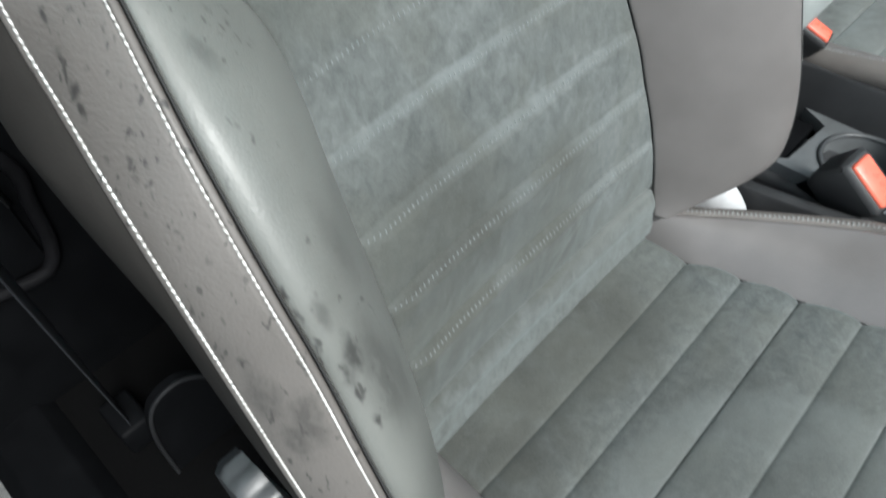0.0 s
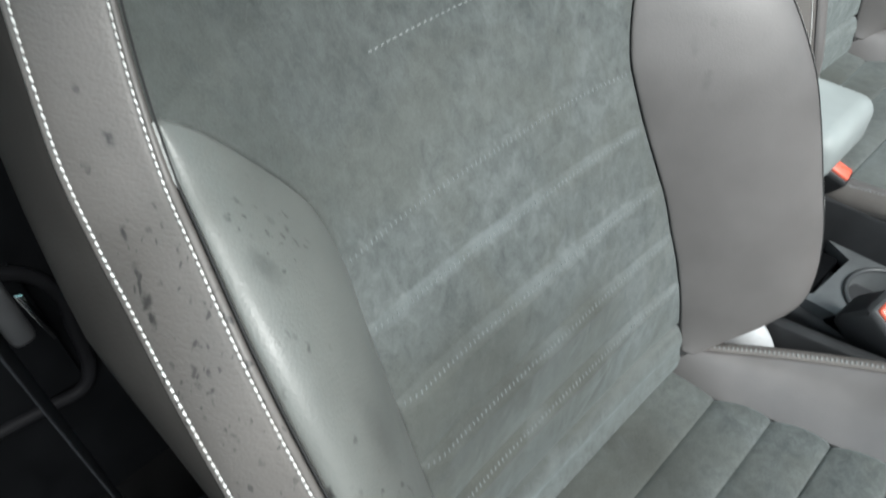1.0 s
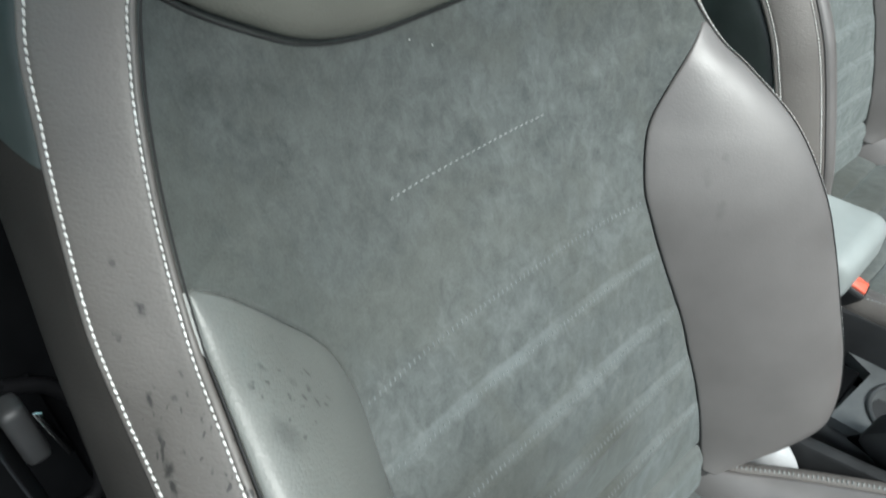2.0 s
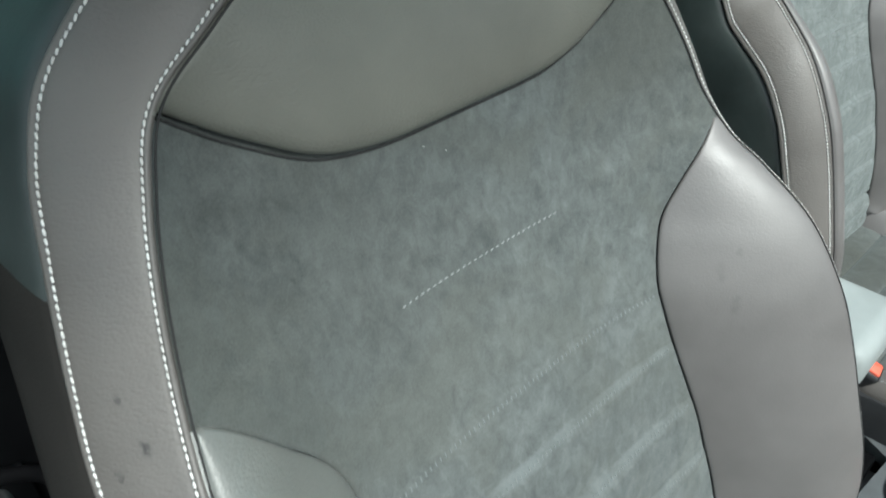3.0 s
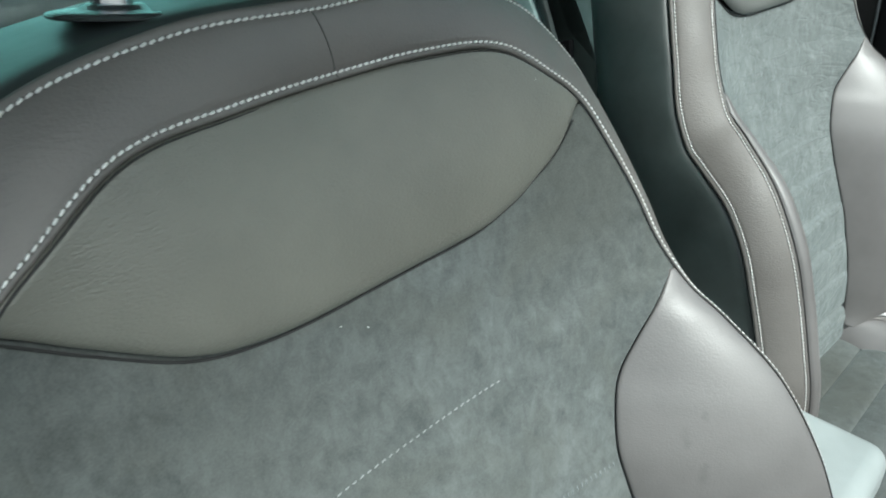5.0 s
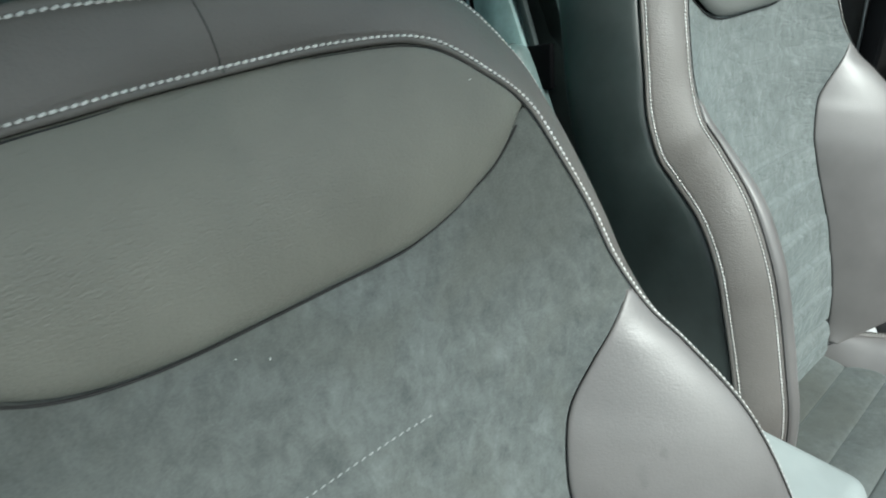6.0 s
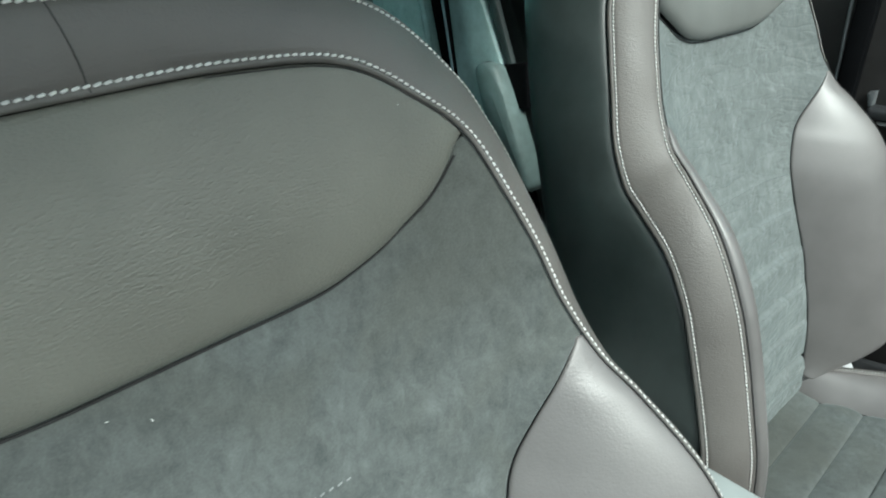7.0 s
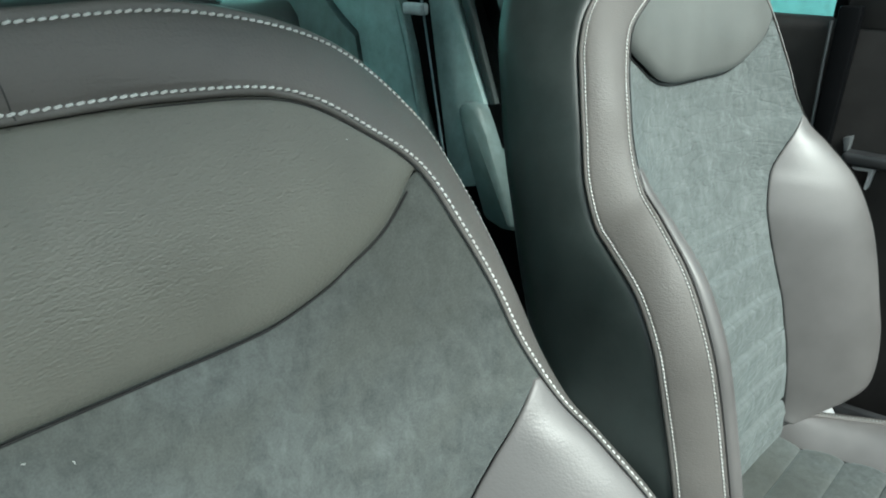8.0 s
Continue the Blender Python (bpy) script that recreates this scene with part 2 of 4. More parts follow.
leather = leather_material("grey_leather", GREY, wrinkle=0.2, rough=0.39, spec=0.8, grain=1.0)
WARM = (0.148, 0.136, 0.126)
leather_band = leather_material("grey_border_leather", WARM, wrinkle=0.6, lines=(230, 230, 640), grain=1.8, rough=0.5)
leather_dirty = leather_material("grey_leather_with_dirt_specks", WARM, DIRT_HIGH + DIRT_LOW, [(-0.25, 0.06, 0.62, 0.09), (-0.26, 0.0, 0.51, 0.10)], wrinkle=0.7, lines=(190, 190, 620), grain=1.6, rough=0.47, spec=0.65)
leather_marked = leather_material("grey_green_leather_with_scuffs_and_shade", (0.168, 0.173, 0.160), MARKS_HIGH + MARKS_SHADE_LOW, [(-0.20, 0.08, 0.645, 0.035), (-0.232, -0.005, 0.535, 0.045), (-0.232, -0.02, 0.52, 0.06)], wrinkle=0.2, rough=0.45, spec=0.9, grain=1.8)
leather_faint = leather_material("grey_leather_with_faint_marks", GREY, FAINT, wrinkle=0.15, rough=0.42, spec=0.75, grain=0.8)
leather_clean = leather_material("clean_grey_bolster_leather", GREY, wrinkle=0.2, rough=0.40, spec=0.85)
for skin in (leather_marked, leather_faint, leather_clean):
    coat = skin.node_tree.nodes["Principled BSDF"].inputs
    coat["Coat Weight"].default_value, coat["Coat Roughness"].default_value, coat["Coat IOR"].default_value = 0.12, 0.55, 1.5
leather_panel = leather_material("grey_head_panel_leather", (0.166, 0.164, 0.141), wrinkle=0.6, lines=(200, 200, 600), grain=2.6, cells=(500, 500, 950), rough=0.45, spec=0.65)
# lighter copy of the head panel leather, holding the far seat's stronger light
leather_panel_bright = leather_material("brightened_head_panel_leather", (0.200, 0.205, 0.195), wrinkle=0.3, lines=(170, 170, 620), grain=1.5, cells=(430, 430, 1000), rough=0.45, spec=0.65)
leather_armrest = leather_material("light_grey_leather", (0.34, 0.37, 0.365), wrinkle=0.3, rough=0.55)
leather_shaded = leather_material("shaded_brown_grey_leather", (0.030, 0.028, 0.026), wrinkle=0.3, rough=0.7, spec=0.10)
shell_fabric = plastic_material("dark_blue_green_side_leather", (0.044, 0.054, 0.052), 0.45, 500, 0.2, spec=0.4)
vinyl = shell_fabric.node_tree.nodes["Principled BSDF"].inputs
vinyl["Coat Weight"].default_value, vinyl["Coat Roughness"].default_value, vinyl["Coat IOR"].default_value = 0.7, 0.38, 1.42
seam_dark = plastic_material("dark_piping_and_seam_shade", (0.03, 0.03, 0.03), 0.9)
black_plastic = plastic_material("black_plastic", (0.004, 0.0043, 0.005), 0.6, spec=0.07)
grey_plastic = plastic_material("grey_plastic", (0.060, 0.064, 0.067), 0.35)
collar_plastic = plastic_material("dark_glossy_collar", (0.05, 0.055, 0.056), 0.22, spec=0.7)
pale_plastic = plastic_material("pale_grey_plastic", (0.58, 0.59, 0.60), 0.4)
trim_plastic = plastic_material("blue_green_grey_trim", (0.33, 0.45, 0.44), 0.55)
red_plastic = plastic_material("red_release_button", (0.85, 0.16, 0.10), 0.3)
rim_plastic = plastic_material("dark_grey_rim", (0.035, 0.036, 0.038), 0.5)
carpet = carpet_material("black_carpet", (0.0045, 0.0045, 0.0047))
headliner = carpet_material("teal_tinted_headliner", (0.36, 0.50, 0.48))
thread_white = plastic_material("off_white_thread", (0.88, 0.86, 0.82), 0.7)
thread_pale = plastic_material("pale_grey_thread", (0.29, 0.305, 0.30), 0.8)
thread_grey = plastic_material("grey_thread", (0.170, 0.188, 0.188), 0.8)
# one webbing in two colours: lit for the far belt, shaded for the near
belt_lit = plastic_material("lit_belt_webbing", (0.22, 0.28, 0.31), 0.7, 900, 0.4)
belt_shaded = plastic_material("shaded_belt_webbing", (0.02, 0.022, 0.026), 0.8, 900, 0.4, spec=0.2)
ground_mat = carpet_material("pale_concrete", (0.20, 0.20, 0.196))
chrome = Nodes("chrome", rough=0.12, metal=1.0)
chrome.colour((0.75, 0.76, 0.77))
chrome = chrome.mat
glass = Nodes("window_glass", rough=0.02)
glass.bsdf.inputs["Transmission Weight"].default_value = 1.0
glass.colour((0.8, 0.96, 0.95))
glass = glass.mat


# ---- building helpers ----
def thing(name, label, category, at=(0, 0, 0), group="", kind=""):
    ob = tagged(new(name), label, category, group, kind)
    ob.location = at
    return ob


def link_mesh(name, verts, faces, material, parent=None, label="", smooth=True):
    me = bpy.data.meshes.new(name)
    me.from_pydata([tuple(v) for v in verts], [], [tuple(f) for f in faces])
    me.update()
    me.materials.append(material)
    if smooth:
        me.polygons.foreach_set("use_smooth", [True] * len(me.polygons))
    ob = new(name, me)
    if parent:
        ob.parent = parent
    return tagged(ob, label)


def part(name, bm, material, parent, label="", smooth=True):
    me = bpy.data.meshes.new(name)
    bm.to_mesh(me)
    bm.free()
    me.materials.append(material)
    if smooth:
        me.polygons.foreach_set("use_smooth", [True] * len(me.polygons))
        me.set_sharp_from_angle(angle=radians(40))
    ob = new(name, me)
    if parent:
        ob.parent = parent
    return tagged(ob, label)


def box(x0, x1, y0, y1, z0, z1, bevel=0.008, segments=3):
    bm = bmesh.new()
    bmesh.ops.create_cube(bm, size=1)
    for v in bm.verts:
        v.co = Vector(((x0 + x1) / 2 + v.co.x * (x1 - x0), (y0 + y1) / 2 + v.co.y * (y1 - y0), (z0 + z1) / 2 + v.co.z * (z1 - z0)))
    if bevel:
        bmesh.ops.bevel(bm, geom=bm.edges[:], offset=bevel, segments=segments, profile=0.5, affect="EDGES")
    return bm


def prism(outline, axis, a, b, bevel=0.006):
    """An outline of two coordinates, drawn out along an axis from a to b."""
    bm = bmesh.new()

    def put(p, w):
        return (w, p[0], p[1]) if axis == "x" else (p[0], w, p[1]) if axis == "y" else (p[0], p[1], w)

    low = [bm.verts.new(put(p, a)) for p in outline]
    face = bm.faces.new(low)
    r = bmesh.ops.extrude_face_region(bm, geom=[face])
    d = Vector(put((0, 0), b - a))
    for v in r["geom"]:
        if isinstance(v, bmesh.types.BMVert):
            v.co += d
    bmesh.ops.recalc_face_normals(bm, faces=bm.faces[:])
    if bevel:
        bmesh.ops.bevel(bm, geom=bm.edges[:], offset=bevel, segments=2, profile=0.5, affect="EDGES")
    return bm


def lathe(profile, steps=32):
    """Rows of radius and height, turned about z."""
    bm = bmesh.new()
    rings = []
    for r, z in profile:
        rings.append([bm.verts.new((r * math.cos(2 * math.pi * i / steps), r * math.sin(2 * math.pi * i / steps), z)) for i in range(steps)])
    for a, b in zip(rings, rings[1:]):
        for i in range(steps):
            bm.faces.new((a[i], a[(i + 1) % steps], b[(i + 1) % steps], b[i]))
    bm.faces.new(rings[0][::-1])
    bm.faces.new(rings[-1])
    return bm


def smooth_curve(points, n, rounds=1):
    """n points along a Catmull-Rom curve through the given ones, evenly spaced."""
    p = np.array(points, float)
    q = np.vstack([2 * p[0] - p[1], p, 2 * p[-1] - p[-2]])
    out = []
    for i in range(1, len(q) - 2):
        t = np.linspace(0, 1, 24, endpoint=False)[:, None]
        a, b, c, d = q[i - 1], q[i], q[i + 1], q[i + 2]
        out.append(0.5 * (2 * b + (c - a) * t + (2 * a - 5 * b + 4 * c - d) * t**2 + (3 * b - a - 3 * c + d) * t**3))
    out = np.vstack(out + [p[-1:]])
    length = np.r_[0, np.cumsum(np.linalg.norm(np.diff(out, axis=0), axis=1))]
    s = np.linspace(0, length[-1], n)
    return np.stack([np.interp(s, length, out[:, i]) for i in range(p.shape[1])], 1)


def edged(n, r):
    """n parameters from 0 to 1, closer together within r of both ends."""
    e = max(4, n // 7)
    a = r * (1 - np.cos(np.linspace(0, math.pi / 2, e, endpoint=False)))
    return np.r_[a, np.linspace(r, 1 - r, n - 2 * e), 1 - a[::-1]]


def normals_of(P):
    du, dv = np.gradient(P, axis=0), np.gradient(P, axis=1)
    n = np.cross(du, dv)
    return n / np.maximum(np.linalg.norm(n, axis=2, keepdims=True), 1e-9)


def rolled(P, front, r=0.006, depth=0.006, sides="lrbt"):
    """Lets the borders of a padded panel roll back into its seams. front: a vector on the panel's outer side."""
    n = normals_of(P)
    n *= np.where(np.sum(n * np.array(front, float), axis=2) < 0, -1.0, 1.0)[..., None]
    du = np.linalg.norm(np.diff(P, axis=0), axis=2)
    dv = np.linalg.norm(np.diff(P, axis=1), axis=2)
    along_u = np.vstack([np.zeros((1, P.shape[1])), np.cumsum(du, axis=0)])
    along_v = np.hstack([np.zeros((P.shape[0], 1)), np.cumsum(dv, axis=1)])
    d = np.full(P.shape[:2], 1.0)
    if "l" in sides:
        d = np.minimum(d, along_u)
    if "r" in sides:
        d = np.minimum(d, along_u[-1:] - along_u)
    if "b" in sides:
        d = np.minimum(d, along_v)
    if "t" in sides:
        d = np.minimum(d, along_v[:, -1:] - along_v)
    k = np.clip(1 - d / r, 0, 1)
    return P - n * (depth * (1 - np.sqrt(np.clip(1 - k**2, 0, 1))))[..., None], n


def sheet(name, P, material, parent, label=""):
    nu, nv = P.shape[:2]
    idx = np.arange(nu * nv).reshape(nu, nv)
    faces = np.stack([idx[:-1, :-1], idx[1:, :-1], idx[1:, 1:], idx[:-1, 1:]], -1).reshape(-1, 4)
    return link_mesh(name, P.reshape(-1, 3).tolist(), faces.tolist(), material, parent, label)


def stitches(name, line, normals, material, parent, pitch=0.0048, length=0.0040, radius=0.0007, slant=14, lift=0.0004, label="", stagger=0.0):
    """A row of sewn threads along a line of points that lie on a surface."""
    line, normals = np.array(line), np.array(normals)
    run = np.r_[0, np.cumsum(np.linalg.norm(np.diff(line, axis=0), axis=1))]
    verts, faces = [], []
    rng = random.Random(7)
    c, s = math.cos(radians(slant)), math.sin(radians(slant))
    for k in range(int(run[-1] / pitch)):
        mid = (k + 0.5) * pitch
        at = [np.array([np.interp(m, run, line[:, i]) for i in range(3)]) for m in (mid - 0.001, mid, mid + 0.001)]
        nn = np.array([np.interp(mid, run, normals[:, i]) for i in range(3)])
        nn /= np.linalg.norm(nn)
        t = at[2] - at[0]
        t /= np.linalg.norm(t)
        w = np.cross(nn, t)
        w /= np.linalg.norm(w)
        a = slant + rng.uniform(-5, 5)
        c, s = math.cos(radians(a)), math.sin(radians(a))
        t, w = c * t + s * w, c * w - s * t
        o = at[1] + nn * lift
        size = length * rng.uniform(0.9, 1.08)
        base = len(verts)
        verts.append(o - t * size / 2 - nn * radius)
        for f in (-0.28, 0.28):
            for q in range(5):
                g = 2 * math.pi * q / 5
                verts.append(o + t * size * f + radius * (math.cos(g) * w + math.sin(g) * nn))
        verts.append(o + t * size / 2 - nn * radius)
        for q in range(5):
            r = (q + 1) % 5
            faces += [(base, base + 1 + r, base + 1 + q), (base + 11, base + 6 + q, base + 6 + r)]
            faces.append((base + 1 + q, base + 1 + r, base + 6 + r, base + 6 + q))
    ob = link_mesh(name, verts, faces, material, parent, label)
    return tagged(ob, kind="stuff")


def tube(line, radius, sides=8):
    """A round cord along a line of points."""
    line = np.array(line, float)
    t = np.gradient(line, axis=0)
    t /= np.linalg.norm(t, axis=1, keepdims=True)
    ref = np.array([0.31, 0.2, 0.93])
    verts, faces = [], []
    for p, d in zip(line, t):
        a = np.cross(d, ref)
        a /= np.linalg.norm(a)
        b = np.cross(d, a)
        verts += [p + radius * (math.cos(2 * math.pi * i / sides) * a + math.sin(2 * math.pi * i / sides) * b) for i in range(sides)]
    for k in range(len(line) - 1):
        for i in range(sides):
            j = (i + 1) % sides
            faces.append((k * sides + i, k * sides + j, (k + 1) * sides + j, (k + 1) * sides + i))
    return verts, faces


# ---- the front seats ----
# Half outlines in the seat's own metres: x from its middle, y to the back, z up from the car's floor.
GROOVE_L = [
    (0.1613, -0.0040, 0.2786), (0.1936, -0.0294, 0.3038), (0.2178, -0.0497, 0.3240), (0.2380, -0.0650, 0.3493), (0.2440, -0.0652, 0.3848),
    (0.2441, -0.0573, 0.4305), (0.2436, -0.0427, 0.4744), (0.2419, -0.0208, 0.5329), (0.2412, -0.0003, 0.5785), (0.2365, 0.0334, 0.6281),
    (0.2261, 0.0751, 0.6638), (0.2187, 0.1021, 0.6842), (0.2093, 0.1246, 0.7163), (0.1994, 0.1412, 0.7493), (0.1869, 0.1569, 0.7811),
    (0.1706, 0.1695, 0.8110), (0.1420, 0.1757, 0.8321), (0.1050, 0.1830, 0.8522), (0.0558, 0.1900, 0.8561), (0.0000, 0.1962, 0.8576),
]
GROOVE_R = [
    (0.1613, -0.0040, 0.2786), (0.1936, -0.0294, 0.3038), (0.2178, -0.0497, 0.3241), (0.2380, -0.0649, 0.3493), (0.2440, -0.0647, 0.3846),
    (0.2435, -0.0559, 0.4301), (0.2424, -0.0411, 0.4739), (0.2413, -0.0198, 0.5324), (0.2400, 0.0007, 0.5777), (0.2342, 0.0336, 0.6276),
    (0.2254, 0.0749, 0.6642), (0.2186, 0.1014, 0.6843), (0.2098, 0.1246, 0.7149), (0.2012, 0.1404, 0.7487), (0.1889, 0.1556, 0.7816),
    (0.1736, 0.1700, 0.8131), (0.1448, 0.1760, 0.8355), (0.1065, 0.1838, 0.8556), (0.0560, 0.1910, 0.8595), (0.0000, 0.1962, 0.8576),
]
EDGE_L = [
    (0.2052, 0.0290, 0.2722), (0.2321, -0.0022, 0.2920), (0.2541, -0.0184, 0.3117), (0.2680, -0.0296, 0.3414), (0.2730, -0.0306, 0.3808),
    (0.2739, -0.0223, 0.4280), (0.2731, -0.0080, 0.4706), (0.2709, 0.0159, 0.5292), (0.2689, 0.0344, 0.5692), (0.2650, 0.0623, 0.6074),
    (0.2586, 0.0987, 0.6345), (0.2551, 0.1198, 0.6509), (0.2497, 0.1412, 0.6841), (0.2405, 0.1576, 0.7218), (0.2294, 0.1750, 0.7597),
    (0.2162, 0.1916, 0.7979), (0.1942, 0.1997, 0.8330), (0.1417, 0.2012, 0.8740), (0.0718, 0.2024, 0.8917), (0.0000, 0.2020, 0.8931),
]
EDGE_R = [
    (0.2052, 0.0290, 0.2722), (0.2321, -0.0022, 0.2920), (0.2541, -0.0185, 0.3117), (0.2680, -0.0296, 0.3414), (0.2730, -0.0305, 0.3808),
    (0.2739, -0.0221, 0.4280), (0.2727, -0.0082, 0.4707), (0.2712, 0.0160, 0.5291), (0.2692, 0.0349, 0.5690), (0.2648, 0.0626, 0.6073),
    (0.2588, 0.0985, 0.6348), (0.2556, 0.1194, 0.6513), (0.2490, 0.1398, 0.6854), (0.2420, 0.1569, 0.7235), (0.2321, 0.1735, 0.7620),
    (0.2177, 0.1891, 0.8002), (0.1948, 0.1989, 0.8354), (0.1420, 0.2022, 0.8751), (0.0722, 0.2024, 0.8936), (0.0000, 0.2020, 0.8932),
]
BOLSTER_SEAM_L = [
    (0.1606, -0.0002, 0.2762), (0.1629, 0.0086, 0.3028), (0.1594, 0.0176, 0.3503), (0.1575, 0.0279, 0.3918), (0.1562, 0.0395, 0.4272),
    (0.1553, 0.0513, 0.4578), (0.1533, 0.0634, 0.4857), (0.1504, 0.0806, 0.5216), (0.1479, 0.0947, 0.5564), (0.1463, 0.1043, 0.5822),
    (0.1515, 0.1121, 0.6137), (0.1606, 0.1161, 0.6333), (0.1755, 0.1134, 0.6568), (0.1882, 0.1112, 0.6762), (0.2006, 0.1122, 0.6917),
    (0.2132, 0.1159, 0.7022),
]
BOLSTER_SEAM_R = [
    (0.1613, 0.0005, 0.2759), (0.1645, 0.0098, 0.3024), (0.1621, 0.0186, 0.3501), (0.1592, 0.0288, 0.3915), (0.1562, 0.0407, 0.4268),
    (0.1541, 0.0511, 0.4578), (0.1515, 0.0627, 0.4858), (0.1480, 0.0791, 0.5219), (0.1450, 0.0931, 0.5568), (0.1443, 0.1027, 0.5825),
    (0.1512, 0.1117, 0.6136), (0.1609, 0.1160, 0.6331), (0.1752, 0.1130, 0.6570), (0.1885, 0.1099, 0.6754), (0.2016, 0.1106, 0.6892),
    (0.2132, 0.1149, 0.6985),
]
MIDDLE = [(0.20, -0.02), (0.27, 0.005), (0.32, 0.018), (0.386, 0.034), (0.43, 0.047), (0.481, 0.068), (0.532, 0.092), (0.577, 0.114), (0.66, 0.150), (0.73, 0.175), (0.80, 0.188), (0.87, 0.192)]
PLEATS = (0.376, 0.430, 0.481, 0.532, 0.577)
BACK = [
    (0.245, 0.110, 0.270), (0.247, 0.115, 0.290), (0.248, 0.120, 0.310), (0.249, 0.128, 0.340), (0.250, 0.140, 0.380),
    (0.250, 0.155, 0.428), (0.250, 0.170, 0.472), (0.250, 0.192, 0.532), (0.250, 0.208, 0.574), (0.249, 0.222, 0.615),
    (0.248, 0.234, 0.648), (0.247, 0.242, 0.670), (0.244, 0.254, 0.704), (0.239, 0.267, 0.742), (0.234, 0.280, 0.784),
    (0.218, 0.293, 0.820), (0.194, 0.303, 0.849), (0.144, 0.310, 0.876), (0.070, 0.314, 0.890), (0.000, 0.315, 0.893),
]
seam_leather = plastic_material("shaded_grey_seam_leather", (0.07, 0.068, 0.064), 0.6)

GROOVE_C = {-1: smooth_curve(GROOVE_L, 400), 1: smooth_curve(GROOVE_R, 400)}
SEAM_C = {-1: smooth_curve(BOLSTER_SEAM_L, 300), 1: smooth_curve(BOLSTER_SEAM_R, 300)}
TIP = {-1: BOLSTER_SEAM_L[-1][2], 1: BOLSTER_SEAM_R[-1][2]}
middle_c = smooth_curve(MIDDLE, 200)


def at_z(curves, x, z, i):
    """A coordinate of the curve on x's side at the height z."""
    found = []
    for c in (curves[-1], curves[1]):
        order = np.argsort(c[:, 2], kind="stable")
        found.append(np.interp(z, c[order, 2], c[order, i]))
    return np.where(np.asarray(x) < 0, found[0], found[1])


def below_tip(x, z):
    return z < np.where(np.asarray(x) < 0, TIP[-1], TIP[1])


def beside_bolster(x, z):
    """1 where the bolster borders the insert, easing to 0 at its tip."""
    t = np.clip((np.where(np.asarray(x) < 0, TIP[-1], TIP[1]) - z) / 0.008, 0, 1)
    return t * t * (3 - 2 * t)


def half_width(x, z):
    k = beside_bolster(x, z)
    return k * at_z(SEAM_C, x, z, 0) + (1 - k) * at_z(GROOVE_C, x, z, 0)


def insert_y(x, z):
    """Depth of the padded middle of the backrest."""
    e = np.maximum(half_width(x, z), 1e-3)
    k = beside_bolster(x, z)
    ye = k * at_z(SEAM_C, x, z, 1) + (1 - k) * at_z(GROOVE_C, x, z, 1)
    yc = np.interp(z, middle_c[:, 0], middle_c[:, 1])
    sunk = 0.010 * np.exp(-(((x + 0.155) / 0.04) ** 2)) * np.clip((z - 0.72) / 0.06, 0, 1) ** 2
    return yc + (ye - yc) * np.clip(np.abs(x) / e, 0, 1) ** 3.0 + sunk


def on_curve(points, t):
    """A Catmull-Rom curve at fractional places in its list of points."""
    p = np.array(points, float)
    q = np.vstack([2 * p[0] - p[1], p, p[-1] * 2 - p[-2]])
    i = np.clip(np.floor(t).astype(int), 0, len(p) - 2)
    f = (t - i)[:, None]
    a, b, c, d = q[i], q[i + 1], q[i + 2], q[i + 3]
    return 0.5 * (2 * b + (c - a) * f + (2 * a - 5 * b + 4 * c - d) * f**2 + (3 * b - a - 3 * c + d) * f**3)


def whole(one, other, t):
    """The full border: up one side, over the top, down the other."""
    full = [(-x, y, z) for x, y, z in one] + [(x, y, z) for x, y, z in other[-2::-1]]
    return on_curve(full, t)


PANEL = smooth_curve([
    (-0.1728, 0.8080), (-0.160, 0.797), (-0.145, 0.785), (-0.1285, 0.7745), (-0.104, 0.761), (-0.078, 0.753), (-0.045, 0.7491), (0.0, 0.7493),
    (0.04, 0.7502), (0.062, 0.7510), (0.086, 0.7538), (0.113, 0.7630), (0.130, 0.7727), (0.145, 0.7822), (0.157, 0.7936), (0.1735, 0.8140),
], 400)


def panel_seam(x, seam):
    """Lower edge of the head panel, at the height that its curve has over x."""
    return np.interp(x, seam[:, 0], seam[:, 1])


def pleat_y(x, z, fade):
    """How the sewn folds change the insert's depth: each steps out below its seam and falls back to the next."""
    out = np.zeros_like(z)
    lines = (0.318,) + PLEATS
    for a, b, puff in zip(lines, lines[1:], (0.0090, 0.0092, 0.0088, 0.0065, 0.0036)):
        d = b - z
        step = np.sin(math.pi / 2 * np.clip(d / 0.0075, 0, 1))
        fall = 1 - np.clip((d - 0.0075) / (b - a - 0.0075), 0, 1) ** 1.1
        ridge_amount = 1 - 0.45 * np.clip((x - 0.02) / 0.10, 0, 1)
        out -= np.where((d > 0) & (z > a), puff * step * fall * ridge_amount * (0.15 + 0.85 * fade), 0.0)
    return out


